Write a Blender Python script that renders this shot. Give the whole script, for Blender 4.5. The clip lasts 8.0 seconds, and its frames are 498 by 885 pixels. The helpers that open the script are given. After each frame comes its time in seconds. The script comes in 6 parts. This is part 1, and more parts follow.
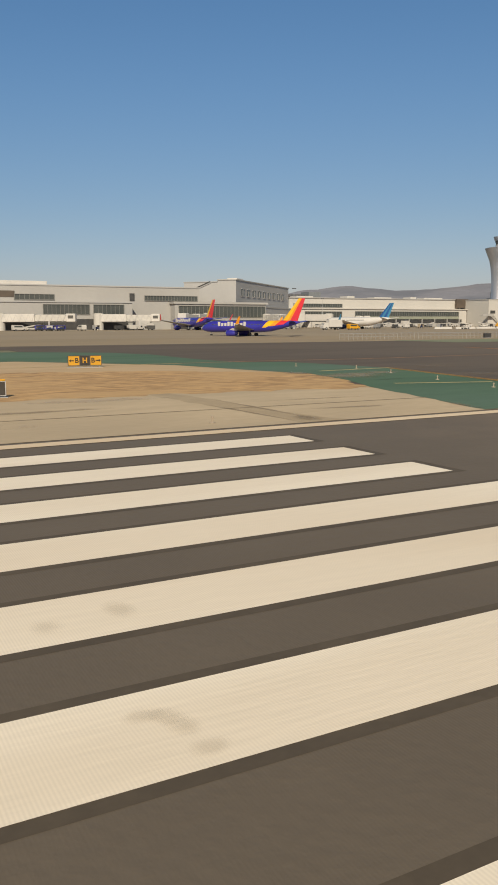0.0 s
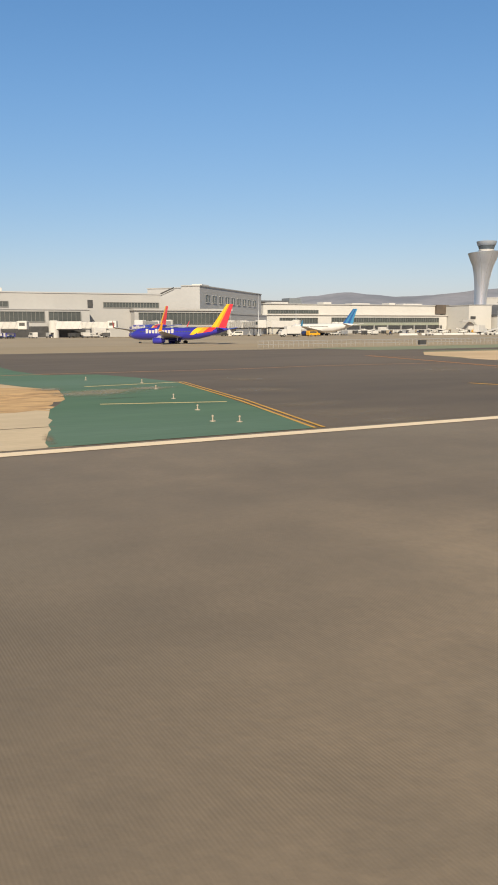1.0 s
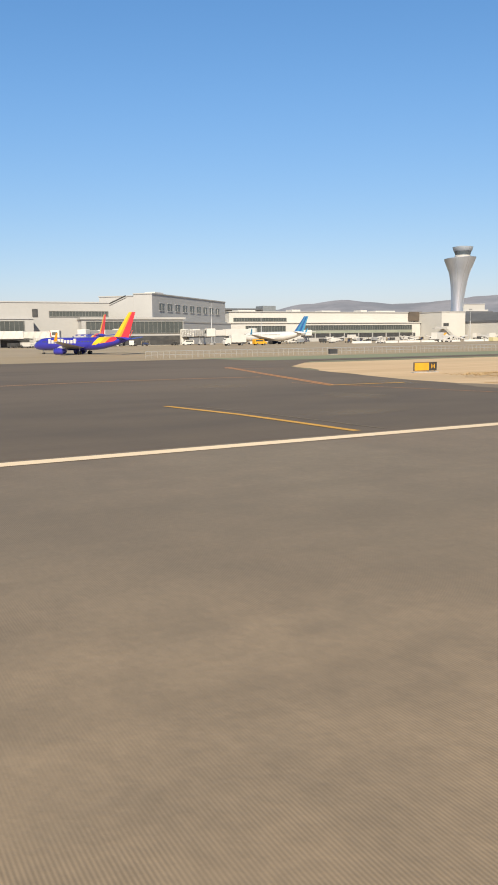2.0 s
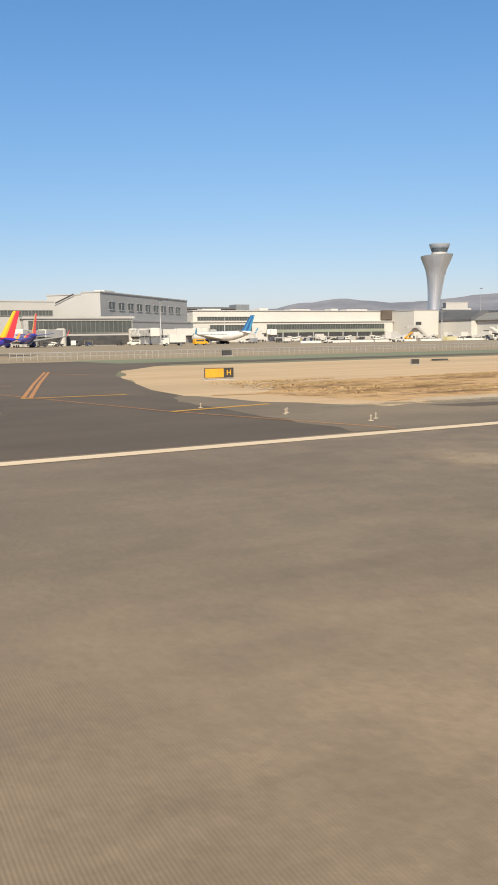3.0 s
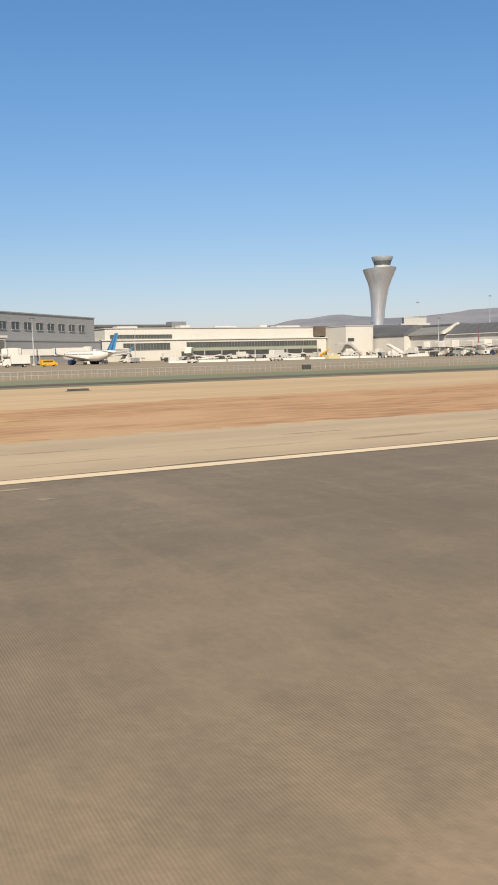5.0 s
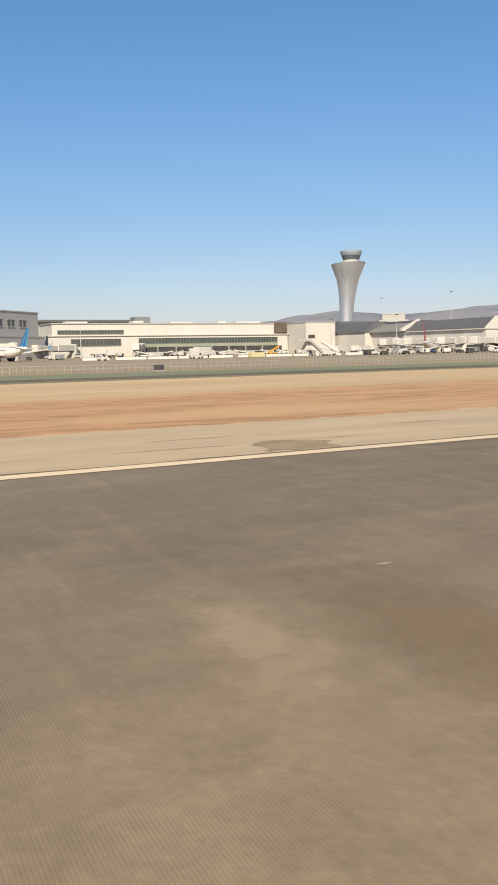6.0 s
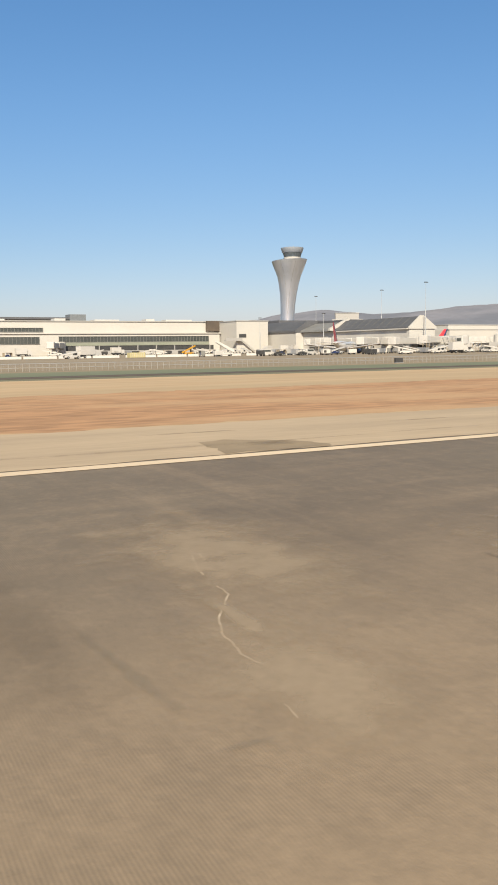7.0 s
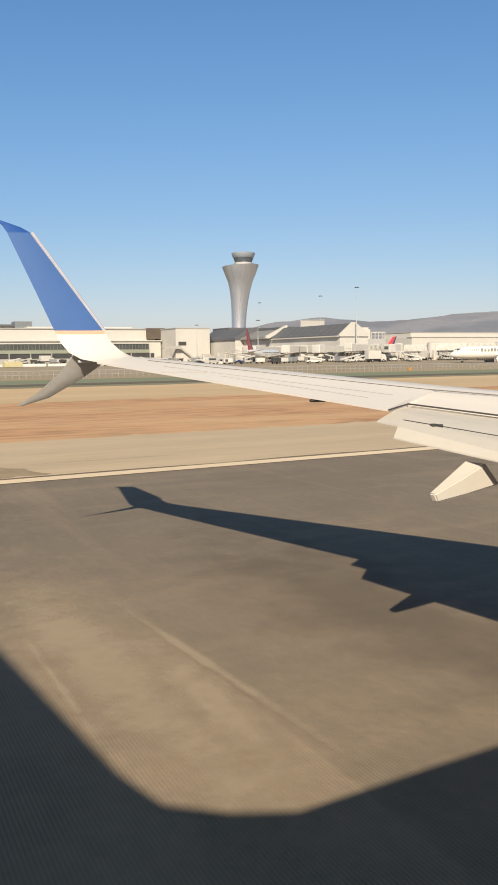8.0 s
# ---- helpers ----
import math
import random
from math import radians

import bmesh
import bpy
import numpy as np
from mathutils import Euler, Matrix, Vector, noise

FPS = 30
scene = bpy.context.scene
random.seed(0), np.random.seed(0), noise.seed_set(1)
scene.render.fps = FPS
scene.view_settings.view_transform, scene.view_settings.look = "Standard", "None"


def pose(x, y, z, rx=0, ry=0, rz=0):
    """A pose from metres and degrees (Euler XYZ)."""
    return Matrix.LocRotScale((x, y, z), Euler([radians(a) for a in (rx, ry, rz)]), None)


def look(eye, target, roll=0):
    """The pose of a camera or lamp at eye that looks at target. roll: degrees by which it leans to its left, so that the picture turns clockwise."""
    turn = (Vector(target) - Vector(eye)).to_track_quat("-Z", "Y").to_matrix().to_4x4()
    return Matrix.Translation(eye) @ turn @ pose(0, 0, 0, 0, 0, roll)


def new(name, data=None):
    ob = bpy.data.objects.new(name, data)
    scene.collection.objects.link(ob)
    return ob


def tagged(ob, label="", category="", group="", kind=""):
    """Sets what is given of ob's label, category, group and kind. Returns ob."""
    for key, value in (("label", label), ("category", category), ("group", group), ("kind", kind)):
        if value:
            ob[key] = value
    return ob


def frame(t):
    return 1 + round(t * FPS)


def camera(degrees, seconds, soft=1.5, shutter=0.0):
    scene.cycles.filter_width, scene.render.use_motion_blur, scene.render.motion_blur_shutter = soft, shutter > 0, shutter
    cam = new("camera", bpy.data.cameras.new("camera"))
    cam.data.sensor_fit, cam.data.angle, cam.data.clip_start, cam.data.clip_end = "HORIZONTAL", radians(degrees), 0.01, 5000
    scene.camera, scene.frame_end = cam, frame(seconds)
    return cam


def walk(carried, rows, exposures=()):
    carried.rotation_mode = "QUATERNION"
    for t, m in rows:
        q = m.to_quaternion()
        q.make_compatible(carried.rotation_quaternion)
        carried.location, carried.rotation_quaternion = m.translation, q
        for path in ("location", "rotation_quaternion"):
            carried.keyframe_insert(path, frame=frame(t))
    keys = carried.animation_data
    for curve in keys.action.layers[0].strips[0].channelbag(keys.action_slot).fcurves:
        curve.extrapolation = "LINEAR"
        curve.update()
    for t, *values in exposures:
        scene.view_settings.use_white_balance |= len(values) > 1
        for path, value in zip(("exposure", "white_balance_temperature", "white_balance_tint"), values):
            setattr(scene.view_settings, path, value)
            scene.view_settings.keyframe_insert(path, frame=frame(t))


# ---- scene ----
# Rows: seconds, metres along the runway, heading to the right of straight out, pitch, roll
EYE = 3.66
ROWS = [
    (0, -4.467, 28.174, -8.433, -0.186),
    (0.5, 5.150, 28.082, -8.153, -0.233),
    (1, 15.566, 27.948, -7.970, -0.383),
    (2.5, 51.748, 27.771, -7.276, -0.890),
    (3, 64.273, 27.627, -7.472, -0.840),
    (3.5, 77.598, 27.656, -7.278, -0.799),
    (4, 91.187, 27.946, -6.558, -1.134),
    (4.5, 105.440, 27.595, -6.220, -1.353),
    (6, 153.498, 26.608, -6.581, -1.041),
    (6.5, 172.027, 26.929, -6.697, -1.003),
    (7, 191.551, 27.396, -6.684, -0.706),
    (7.5, 210.842, 27.299, -6.728, -0.922),
    (8, 230.174, 27.155, -6.150, -0.667),
]
cam = camera(34.44, 8.0, soft=1.8)


def row_pose(x, yaw, pitch, roll):
    a, b = radians(yaw), radians(pitch)
    eye = Vector((x, 0.0, EYE))
    return look(eye, eye + Vector((math.sin(a) * math.cos(b), math.cos(a) * math.cos(b), math.sin(b))), roll)


walk(cam, [(t, row_pose(x, yaw, pitch, roll)) for t, x, yaw, pitch, roll in ROWS],
     [(0.0, -0.07, 6800, 10), (0.5, -0.05, 6770, 10), (1.0, 0.4, 6650, 10), (2.5, 0.58, 6400, 10), (3.0, 0.53, 6430, 10), (4.0, 0.5, 6500, 10), (4.5, 0.42, 6500, 10), (6.0, 0.48, 6600, 10), (7.0, 0.48, 6600, 10), (8.0, 0.45, 6720, 10)])

# ---- world, sun ----
SUN_TO = Vector((0.41, 0.71, -0.575)).normalized()      # the way the sunlight travels
world = bpy.data.worlds.new("world")
scene.world = world
world.use_nodes = True
wn = world.node_tree
sky = wn.nodes.new("ShaderNodeTexSky")
sky.sky_type = "NISHITA"
sky.sun_disc = False
sky.sun_elevation = math.asin(-SUN_TO.z)
sky.sun_rotation = math.atan2(-SUN_TO.x, -SUN_TO.y)
sky.air_density, sky.dust_density, sky.ozone_density = 0.8, 0.8, 2.0
wn.nodes["Background"].inputs["Strength"].default_value = 0.095
tint = wn.nodes.new("ShaderNodeMix")
tint.data_type, tint.blend_type = "RGBA", "MULTIPLY"
tint.inputs[0].default_value, tint.inputs[7].default_value = 1.0, (0.9, 1.0, 1.03, 1.0)
wn.links.new(sky.outputs[0], tint.inputs[6])
# a hazy late-afternoon air: the horizon is paler and greyer than a clean sky's
cut, join = wn.nodes.new("ShaderNodeSeparateColor"), wn.nodes.new("ShaderNodeCombineColor")
wn.links.new(tint.outputs[2], cut.inputs[0])
for band, (gain, power) in enumerate(((0.78, 1.2), (1.15, 0.87), (1.82, 0.67))):
    bend, scale_up = wn.nodes.new("ShaderNodeMath"), wn.nodes.new("ShaderNodeMath")
    bend.operation, scale_up.operation = "POWER", "MULTIPLY"
    bend.inputs[1].default_value, scale_up.inputs[1].default_value = power, gain
    wn.links.new(cut.outputs[band], bend.inputs[0])
    wn.links.new(bend.outputs[0], scale_up.inputs[0])
    wn.links.new(scale_up.outputs[0], join.inputs[band])
# the zenith is deeper than the lower sky, and brown haze lies along the horizon
where, upward = wn.nodes.new("ShaderNodeTexCoord"), wn.nodes.new("ShaderNodeSeparateXYZ")
wn.links.new(where.outputs["Generated"], upward.inputs[0])
air = join.outputs[0]
for low, high, shade in ((0.36, 0.8, (0.43, 0.33, 0.17, 1.0)), (0.3, 0.0, (0.87, 0.847, 0.805, 1.0))):
    rise, dim = wn.nodes.new("ShaderNodeMapRange"), wn.nodes.new("ShaderNodeMix")
    rise.interpolation_type, dim.data_type, dim.blend_type = "SMOOTHSTEP", "RGBA", "MULTIPLY"
    rise.inputs["From Min"].default_value, rise.inputs["From Max"].default_value = low, high
    wn.links.new(upward.outputs["Z"], rise.inputs["Value"])
    wn.links.new(rise.outputs[0], dim.inputs[0])
    wn.links.new(air, dim.inputs[6])
    dim.inputs[7].default_value = shade
    air = dim.outputs[2]
wn.links.new(air, wn.nodes["Background"].inputs["Color"])
sun = new("sun", bpy.data.lights.new("sun", "SUN"))
sun.data.energy, sun.data.angle, sun.data.color = 4.8, radians(0.55), (1.0, 0.905, 0.72)
sun.matrix_world = look((0, -60, 60), Vector((0, -60, 60)) + SUN_TO)

# ---- materials ----
MATS = {}
FINE = {"wing_white_paint": 0.06, "winglet_blue_paint": 0.06, "aircraft_white": 0.08, "flap_white_paint": 0.08, "white_paint": 0.12, "white_marking": 0.12, "runway_asphalt": 0.2, "building_concrete": 0.1, "grey_panel": 0.1, "cream_panel": 0.1, "deep_blue_paint": 0.1}


def mat(name, c1, c2=None, rough=0.6, metal=0.0, scale=1.0, stretch=(1, 1, 1), bump=0.0, fine=None, spec=0.5, coat=0.0, big=None, groove=0.0, wide=(0.35, 0.65), lane=None):
    """A surface whose colour wanders between c1 and c2 at two scales. stretch: the noise's scale along x, y, z. big: a third colour in large patches."""
    if name in MATS:
        return MATS[name]
    m = bpy.data.materials.new(name)
    m.use_nodes = True
    nt = m.node_tree
    bsdf = nt.nodes["Principled BSDF"]
    bsdf.inputs["Roughness"].default_value = rough
    bsdf.inputs["Metallic"].default_value = metal
    bsdf.inputs["Specular IOR Level"].default_value = spec
    bsdf.inputs["Coat Weight"].default_value = coat
    c2 = c2 or tuple(v * 0.82 for v in c1)
    geo = nt.nodes.new("ShaderNodeNewGeometry")
    mp = nt.nodes.new("ShaderNodeMapping")
    mp.inputs["Scale"].default_value = stretch
    nt.links.new(geo.outputs["Position"], mp.inputs["Vector"])

    def noise_at(sc, detail=4.0, lo=0.35, hi=0.65, vec=None, rugged=0.5):
        n = nt.nodes.new("ShaderNodeTexNoise")
        n.inputs["Scale"].default_value, n.inputs["Detail"].default_value = sc, detail
        n.inputs["Roughness"].default_value = rugged
        nt.links.new(vec or mp.outputs[0], n.inputs["Vector"])
        r = nt.nodes.new("ShaderNodeMapRange")
        r.inputs["From Min"].default_value, r.inputs["From Max"].default_value = lo, hi
        nt.links.new(n.outputs["Fac"], r.inputs["Value"])
        return r.outputs[0]

    def mix(fac, a, b):
        x = nt.nodes.new("ShaderNodeMix")
        x.data_type = "RGBA"
        for sock, v in ((x.inputs[6], a), (x.inputs[7], b)):
            if isinstance(v, tuple):
                sock.default_value = (*v, 1.0)
            else:
                nt.links.new(v, sock)
        if isinstance(fac, float):
            x.inputs[0].default_value = fac
        else:
            nt.links.new(fac, x.inputs[0])
        return x.outputs[2]

    def times(a, k):
        x = nt.nodes.new("ShaderNodeMath")
        x.operation = "MULTIPLY"
        nt.links.new(a, x.inputs[0])
        x.inputs[1].default_value = k
        return x.outputs[0]

    col = mix(noise_at(scale, 5.0, *wide), c1, c2)
    if big:
        col = mix(times(noise_at(scale * 0.13, 5.0, 0.45, 0.62), 0.85), col, big)
    if lane:
        # a paler lane along the middle of the runway, fading unevenly to both sides
        sep = nt.nodes.new("ShaderNodeSeparateXYZ")
        nt.links.new(geo.outputs["Position"], sep.inputs[0])
        away = nt.nodes.new("ShaderNodeMath")
        away.operation = "ABSOLUTE"
        nt.links.new(sep.outputs["Y"], away.inputs[0])
        add = nt.nodes.new("ShaderNodeMath")
        add.operation = "MULTIPLY_ADD"
        nt.links.new(noise_at(0.3, 8.0, 0.3, 0.7), add.inputs[0])
        add.inputs[1].default_value = 4.0
        nt.links.new(away.outputs[0], add.inputs[2])
        ramp = nt.nodes.new("ShaderNodeMapRange")
        ramp.interpolation_type = "SMOOTHSTEP"
        ramp.inputs["From Min"].default_value, ramp.inputs["From Max"].default_value = 19.0, 5.0
        nt.links.new(add.outputs[0], ramp.inputs["Value"])
        both = nt.nodes.new("ShaderNodeMath")
        both.operation = "MULTIPLY"
        nt.links.new(ramp.outputs[0], both.inputs[0])
        nt.links.new(noise_at(0.8, 9.0, 0.05, 0.6), both.inputs[1])
        def along(x0, x1):
            r = nt.nodes.new("ShaderNodeMapRange")
            r.inputs["From Min"].default_value, r.inputs["From Max"].default_value = x0, x1
            nt.links.new(sep.outputs["X"], r.inputs["Value"])
            return r.outputs[0]

        def product(a, b):
            x = nt.nodes.new("ShaderNodeMath")
            x.operation = "MULTIPLY"
            nt.links.new(a, x.inputs[0])
            nt.links.new(b, x.inputs[1])
            return x.outputs[0]
        col = mix(times(product(both.outputs[0], along(9.0, 25.0)), 0.9), col, lane)
        col = mix(times(along(25.0, 9.0), 0.7), col, (0.116, 0.097, 0.077))
        # coarse grain: bare pale aggregate and dark binder
        rough = along(0.0, 110.0)
        col = mix(times(product(noise_at(2.4, 7.0, 0.48, 0.66, rugged=0.72), rough), 0.26), col, tuple(v * 1.15 for v in lane))
        col = mix(times(product(noise_at(1.5, 8.0, 0.5, 0.68, rugged=0.75), along(-60.0, 90.0)), 0.26), col, tuple(v * 0.6 for v in c1))
        # two relaid stretches, paler than the rest, that end at straight joints
        for x0, x1, x2, k in ((168.0, 174.0, 234.0, 0.46), (98.0, 104.0, 109.4, 0.4)):
            end = nt.nodes.new("ShaderNodeMath")
            end.operation = "LESS_THAN"
            nt.links.new(sep.outputs["X"], end.inputs[0])
            end.inputs[1].default_value = x2
            col = mix(times(product(product(along(x0, x1), end.outputs[0]), ramp.outputs[0]), k), col, tuple(v * 1.12 for v in lane))
        col = mix(times(along(233.95, 234.15), 0.4), col, c1)
        # older stretch further on: worn pale scabs and darker sealed patches
        old = product(along(55.0, 84.0), along(150.0, 115.0))
        col = mix(times(product(noise_at(0.5, 9.0, 0.42, 0.58, rugged=0.7), old), 0.46), col, tuple(v * 1.12 for v in lane))
        col = mix(times(product(noise_at(0.3, 9.0, 0.5, 0.62, rugged=0.62), old), 0.24), col, tuple(v * 0.62 for v in c1))
        # long drifts of tone: along the runway at first, across it where it was relaid in strips
        def drift(sx, sy, lo, hi):
            m2 = nt.nodes.new("ShaderNodeMapping")
            m2.inputs["Scale"].default_value = (sx, sy, 1.0)
            nt.links.new(geo.outputs["Position"], m2.inputs["Vector"])
            return noise_at(1.0, 5.0, lo, hi, vec=m2.outputs[0], rugged=0.58)
        col = mix(times(product(drift(0.13, 0.7, 0.5, 0.72), along(118.0, 92.0)), 0.32), col, tuple(v * 0.66 for v in c1))
        col = mix(times(product(drift(0.16, 0.8, 0.52, 0.74), along(60.0, 82.0)), 0.35), col, tuple(v * 1.1 for v in lane))
        col = mix(times(product(drift(0.75, 0.05, 0.5, 0.66), along(92.0, 106.0)), 0.2), col, tuple(v * 0.72 for v in c1))
        col = mix(times(product(drift(1.05, 0.06, 0.54, 0.68), along(92.0, 106.0)), 0.24), col, tuple(v * 1.18 for v in lane))
        worn_groove = drift(0.11, 0.16, 0.38, 0.62)
    fine_fac = noise_at(fine or scale * 11.0, 3.0, 0.3, 0.7)
    col = mix(times(fine_fac, FINE.get(name, 0.3)), col, tuple(v * 0.62 for v in c1))
    if groove:
        w = nt.nodes.new("ShaderNodeTexWave")
        w.wave_type, w.bands_direction = "BANDS", "X"
        w.inputs["Scale"].default_value, w.inputs["Distortion"].default_value = groove, 0.0
        nt.links.new(geo.outputs["Position"], w.inputs["Vector"])
        depth = times(w.outputs["Fac"], 0.16)
        if lane:
            depth = times(product(w.outputs["Fac"], worn_groove), 0.48)
        col = mix(depth, col, tuple(v * 0.45 for v in c1))
    nt.links.new(col, bsdf.inputs["Base Color"])
    if bump:
        b = nt.nodes.new("ShaderNodeBump")
        b.inputs["Strength"].default_value, b.inputs["Distance"].default_value = bump, 0.02
        nt.links.new(fine_fac, b.inputs["Height"])
        nt.links.new(b.outputs[0], bsdf.inputs["Normal"])
    MATS[name] = m
    return m


ASPHALT = mat("runway_asphalt", (0.197, 0.154, 0.111), (0.16, 0.126, 0.093), 0.75, scale=0.5, stretch=(1.0, 0.8, 1), bump=0.2, fine=7.0, big=(0.2, 0.162, 0.118), groove=8.0, wide=(0.36, 0.64), lane=(0.312, 0.234, 0.159))
TAXI = mat("taxiway_asphalt", (0.118, 0.0905, 0.0643), (0.092, 0.0718, 0.0528), 0.8, scale=0.22, stretch=(0.6, 1.3, 1), bump=0.1, fine=4.0, big=(0.145, 0.111, 0.0793))
SHOULDER = mat("shoulder_pavement", (0.505, 0.394, 0.272), (0.425, 0.33, 0.23), 0.85, scale=0.25, stretch=(0.2, 1.4, 1), bump=0.12, fine=3.0, big=(0.395, 0.31, 0.22))
OLD_ASPHALT = mat("worn_asphalt", (0.17, 0.135, 0.0989), (0.13, 0.106, 0.0808), 0.85, scale=0.3, stretch=(0.5, 1.2, 1), bump=0.12, fine=3.0, big=(0.25, 0.195, 0.133))
SLAB = mat("concrete_slab", (0.55, 0.438, 0.3), (0.468, 0.374, 0.256), 0.85, scale=0.4, stretch=(0.35, 1.2, 1), bump=0.1, fine=4.0, big=(0.41, 0.33, 0.232))
DIRT = mat("dry_soil", (0.5, 0.285, 0.15), (0.315, 0.178, 0.094), 0.95, scale=0.75, stretch=(0.42, 1.45, 1), bump=0.8, fine=4.0, big=(0.52, 0.34, 0.193), wide=(0.4, 0.62))
SOIL = mat("brown_soil", (0.582, 0.37, 0.177), (0.28, 0.167, 0.0791), 0.95, scale=1.7, stretch=(0.45, 1.2, 1), bump=1.0, fine=7.0, big=(0.51, 0.335, 0.168), wide=(0.4, 0.62))
STRAW = mat("dry_grass_field", (0.57, 0.418, 0.262), (0.485, 0.338, 0.2), 0.95, scale=0.3, stretch=(0.15, 1.2, 1), bump=0.4, fine=2.5, big=(0.42, 0.317, 0.193))
GREEN = mat("green_painted_pavement", (0.08, 0.15, 0.085), (0.06, 0.122, 0.07), 0.8, scale=0.3, stretch=(0.25, 1.2, 1), bump=0.08, fine=3.0, big=(0.1, 0.165, 0.12))
OLIVE = mat("olive_field", (0.2, 0.184, 0.116), (0.165, 0.161, 0.104), 0.95, scale=0.05, stretch=(0.2, 1.0, 1), bump=0.2, fine=1.2)
APRON = mat("apron_concrete", (0.33, 0.267, 0.186), (0.28, 0.225, 0.16), 0.85, scale=0.04, stretch=(0.4, 1.0, 1), bump=0.05, fine=0.8)
WHITE_LINE = mat("white_marking", (0.95, 0.855, 0.72), (0.9, 0.805, 0.67), 0.6, scale=0.5, stretch=(0.3, 2.2, 1), bump=0.1, fine=5.0, big=(0.8, 0.68, 0.535), groove=8.0)
EDGE_LINE = mat("cream_side_line", (0.84, 0.67, 0.465), (0.76, 0.605, 0.42), 0.6, scale=0.5, stretch=(0.3, 2.2, 1), bump=0.1, fine=5.0, big=(0.68, 0.53, 0.365))
YELLOW_LINE = mat("yellow_marking", (0.62, 0.33, 0.03), (0.5, 0.27, 0.035), 0.6, scale=0.8, fine=6.0)
PALE_YELLOW = mat("faded_yellow_marking", (0.6, 0.47, 0.2), (0.5, 0.4, 0.18), 0.6, scale=0.8, fine=6.0)
ORANGE_LINE = mat("faded_orange_marking", (0.52, 0.25, 0.09), (0.42, 0.2, 0.08), 0.7, scale=0.8, fine=6.0)
BLACK_LINE = mat("black_marking", (0.082, 0.064, 0.046), (0.105, 0.082, 0.058), 0.8, scale=0.8)
CONCRETE = mat("building_concrete", (0.37, 0.362, 0.35), (0.345, 0.338, 0.327), 0.8, scale=0.06, fine=0.7)
GREYWALL = mat("grey_panel", (0.385, 0.383, 0.38), (0.36, 0.358, 0.356), 0.7, scale=0.06, fine=0.7)
CREAM = mat("cream_panel", (0.505, 0.488, 0.455), (0.475, 0.46, 0.43), 0.7, scale=0.06, fine=0.7)
WHITEPAINT = mat("white_paint", (0.57, 0.55, 0.52), (0.5, 0.485, 0.46), 0.45, scale=0.2, fine=3.0)
DARKROOF = mat("dark_roof", (0.092, 0.096, 0.108), (0.115, 0.118, 0.128), 0.6, scale=0.1, stretch=(1, 0.3, 1), fine=1.0)
BROWN = mat("brown_louvre", (0.11, 0.085, 0.065), (0.085, 0.068, 0.055), 0.7, scale=0.3)
GLASS = mat("tinted_glazing", (0.06, 0.068, 0.066), (0.08, 0.088, 0.085), 0.15, scale=0.15, spec=0.6)
GREENGLASS = mat("green_glazing", (0.3, 0.315, 0.255), (0.255, 0.275, 0.22), 0.2, scale=0.1)
MULLION = mat("mullion_metal", (0.24, 0.24, 0.225), None, 0.5, 0.2)
POLEGREY = mat("painted_pole_grey", (0.36, 0.37, 0.39), (0.42, 0.43, 0.44), 0.6, 0.2)
# real dark metal, and the colour of panels standing for shade in openings
DARKMETAL_AND_SHADE = mat("dark_metal", (0.06, 0.06, 0.062), (0.09, 0.088, 0.085), 0.5, 0.3, scale=0.5)
STEEL = mat("galvanised_steel", (0.5, 0.5, 0.5), (0.42, 0.42, 0.42), 0.45, 0.6, scale=0.5)
TOWERSKIN = mat("tower_metal_panel", (0.6, 0.63, 0.7), (0.52, 0.55, 0.62), 0.33, 0.72, scale=0.12, stretch=(1, 1, 0.15), fine=0.9)
RUBBER = mat("rubber", (0.02, 0.02, 0.02), (0.03, 0.03, 0.03), 0.8)
BLUE = mat("deep_blue_paint", (0.035, 0.03, 0.33), (0.03, 0.028, 0.28), 0.3, coat=0.4, scale=0.3)
RED = mat("red_paint", (0.7, 0.035, 0.05), (0.62, 0.03, 0.045), 0.3, coat=0.4)
DARKRED = mat("dark_red_paint", (0.4, 0.035, 0.05), (0.33, 0.03, 0.045), 0.35, coat=0.3)
ORANGE = mat("orange_paint", (0.8, 0.3, 0.015), (0.72, 0.27, 0.02), 0.35, coat=0.3)
GOLD = mat("golden_yellow_paint", (0.85, 0.48, 0.02), (0.78, 0.43, 0.02), 0.3, coat=0.4)
SKYBLUE = mat("sky_blue_paint", (0.06, 0.27, 0.46), (0.05, 0.21, 0.38), 0.3, coat=0.4)
BLUETAIL = mat("tail_blue_paint", (0.03, 0.12, 0.36), (0.02, 0.09, 0.3), 0.3, coat=0.4)
NAVY = mat("navy_paint", (0.02, 0.035, 0.11), (0.025, 0.04, 0.12), 0.35, coat=0.3)
SILVER = mat("engine_metal", (0.55, 0.55, 0.56), (0.45, 0.45, 0.46), 0.3, 0.8, scale=1.0)
PLANEWHITE = mat("aircraft_white", (0.7, 0.68, 0.65), (0.66, 0.64, 0.61), 0.3, coat=0.4, scale=0.3)
WINGBLUE = mat("winglet_blue_paint", (0.066, 0.138, 0.34), (0.062, 0.129, 0.32), 0.28, coat=0.4, scale=1.2, fine=9.0)
WINGWHITE = mat("wing_white_paint", (0.62, 0.58, 0.555), (0.59, 0.555, 0.532), 0.5, spec=0.25, scale=0.8, stretch=(1, 0.3, 1), fine=4.0)
WINGGREY = mat("wing_grey_paint", (0.42, 0.4, 0.38), (0.36, 0.345, 0.33), 0.4, scale=1.2, fine=9.0)
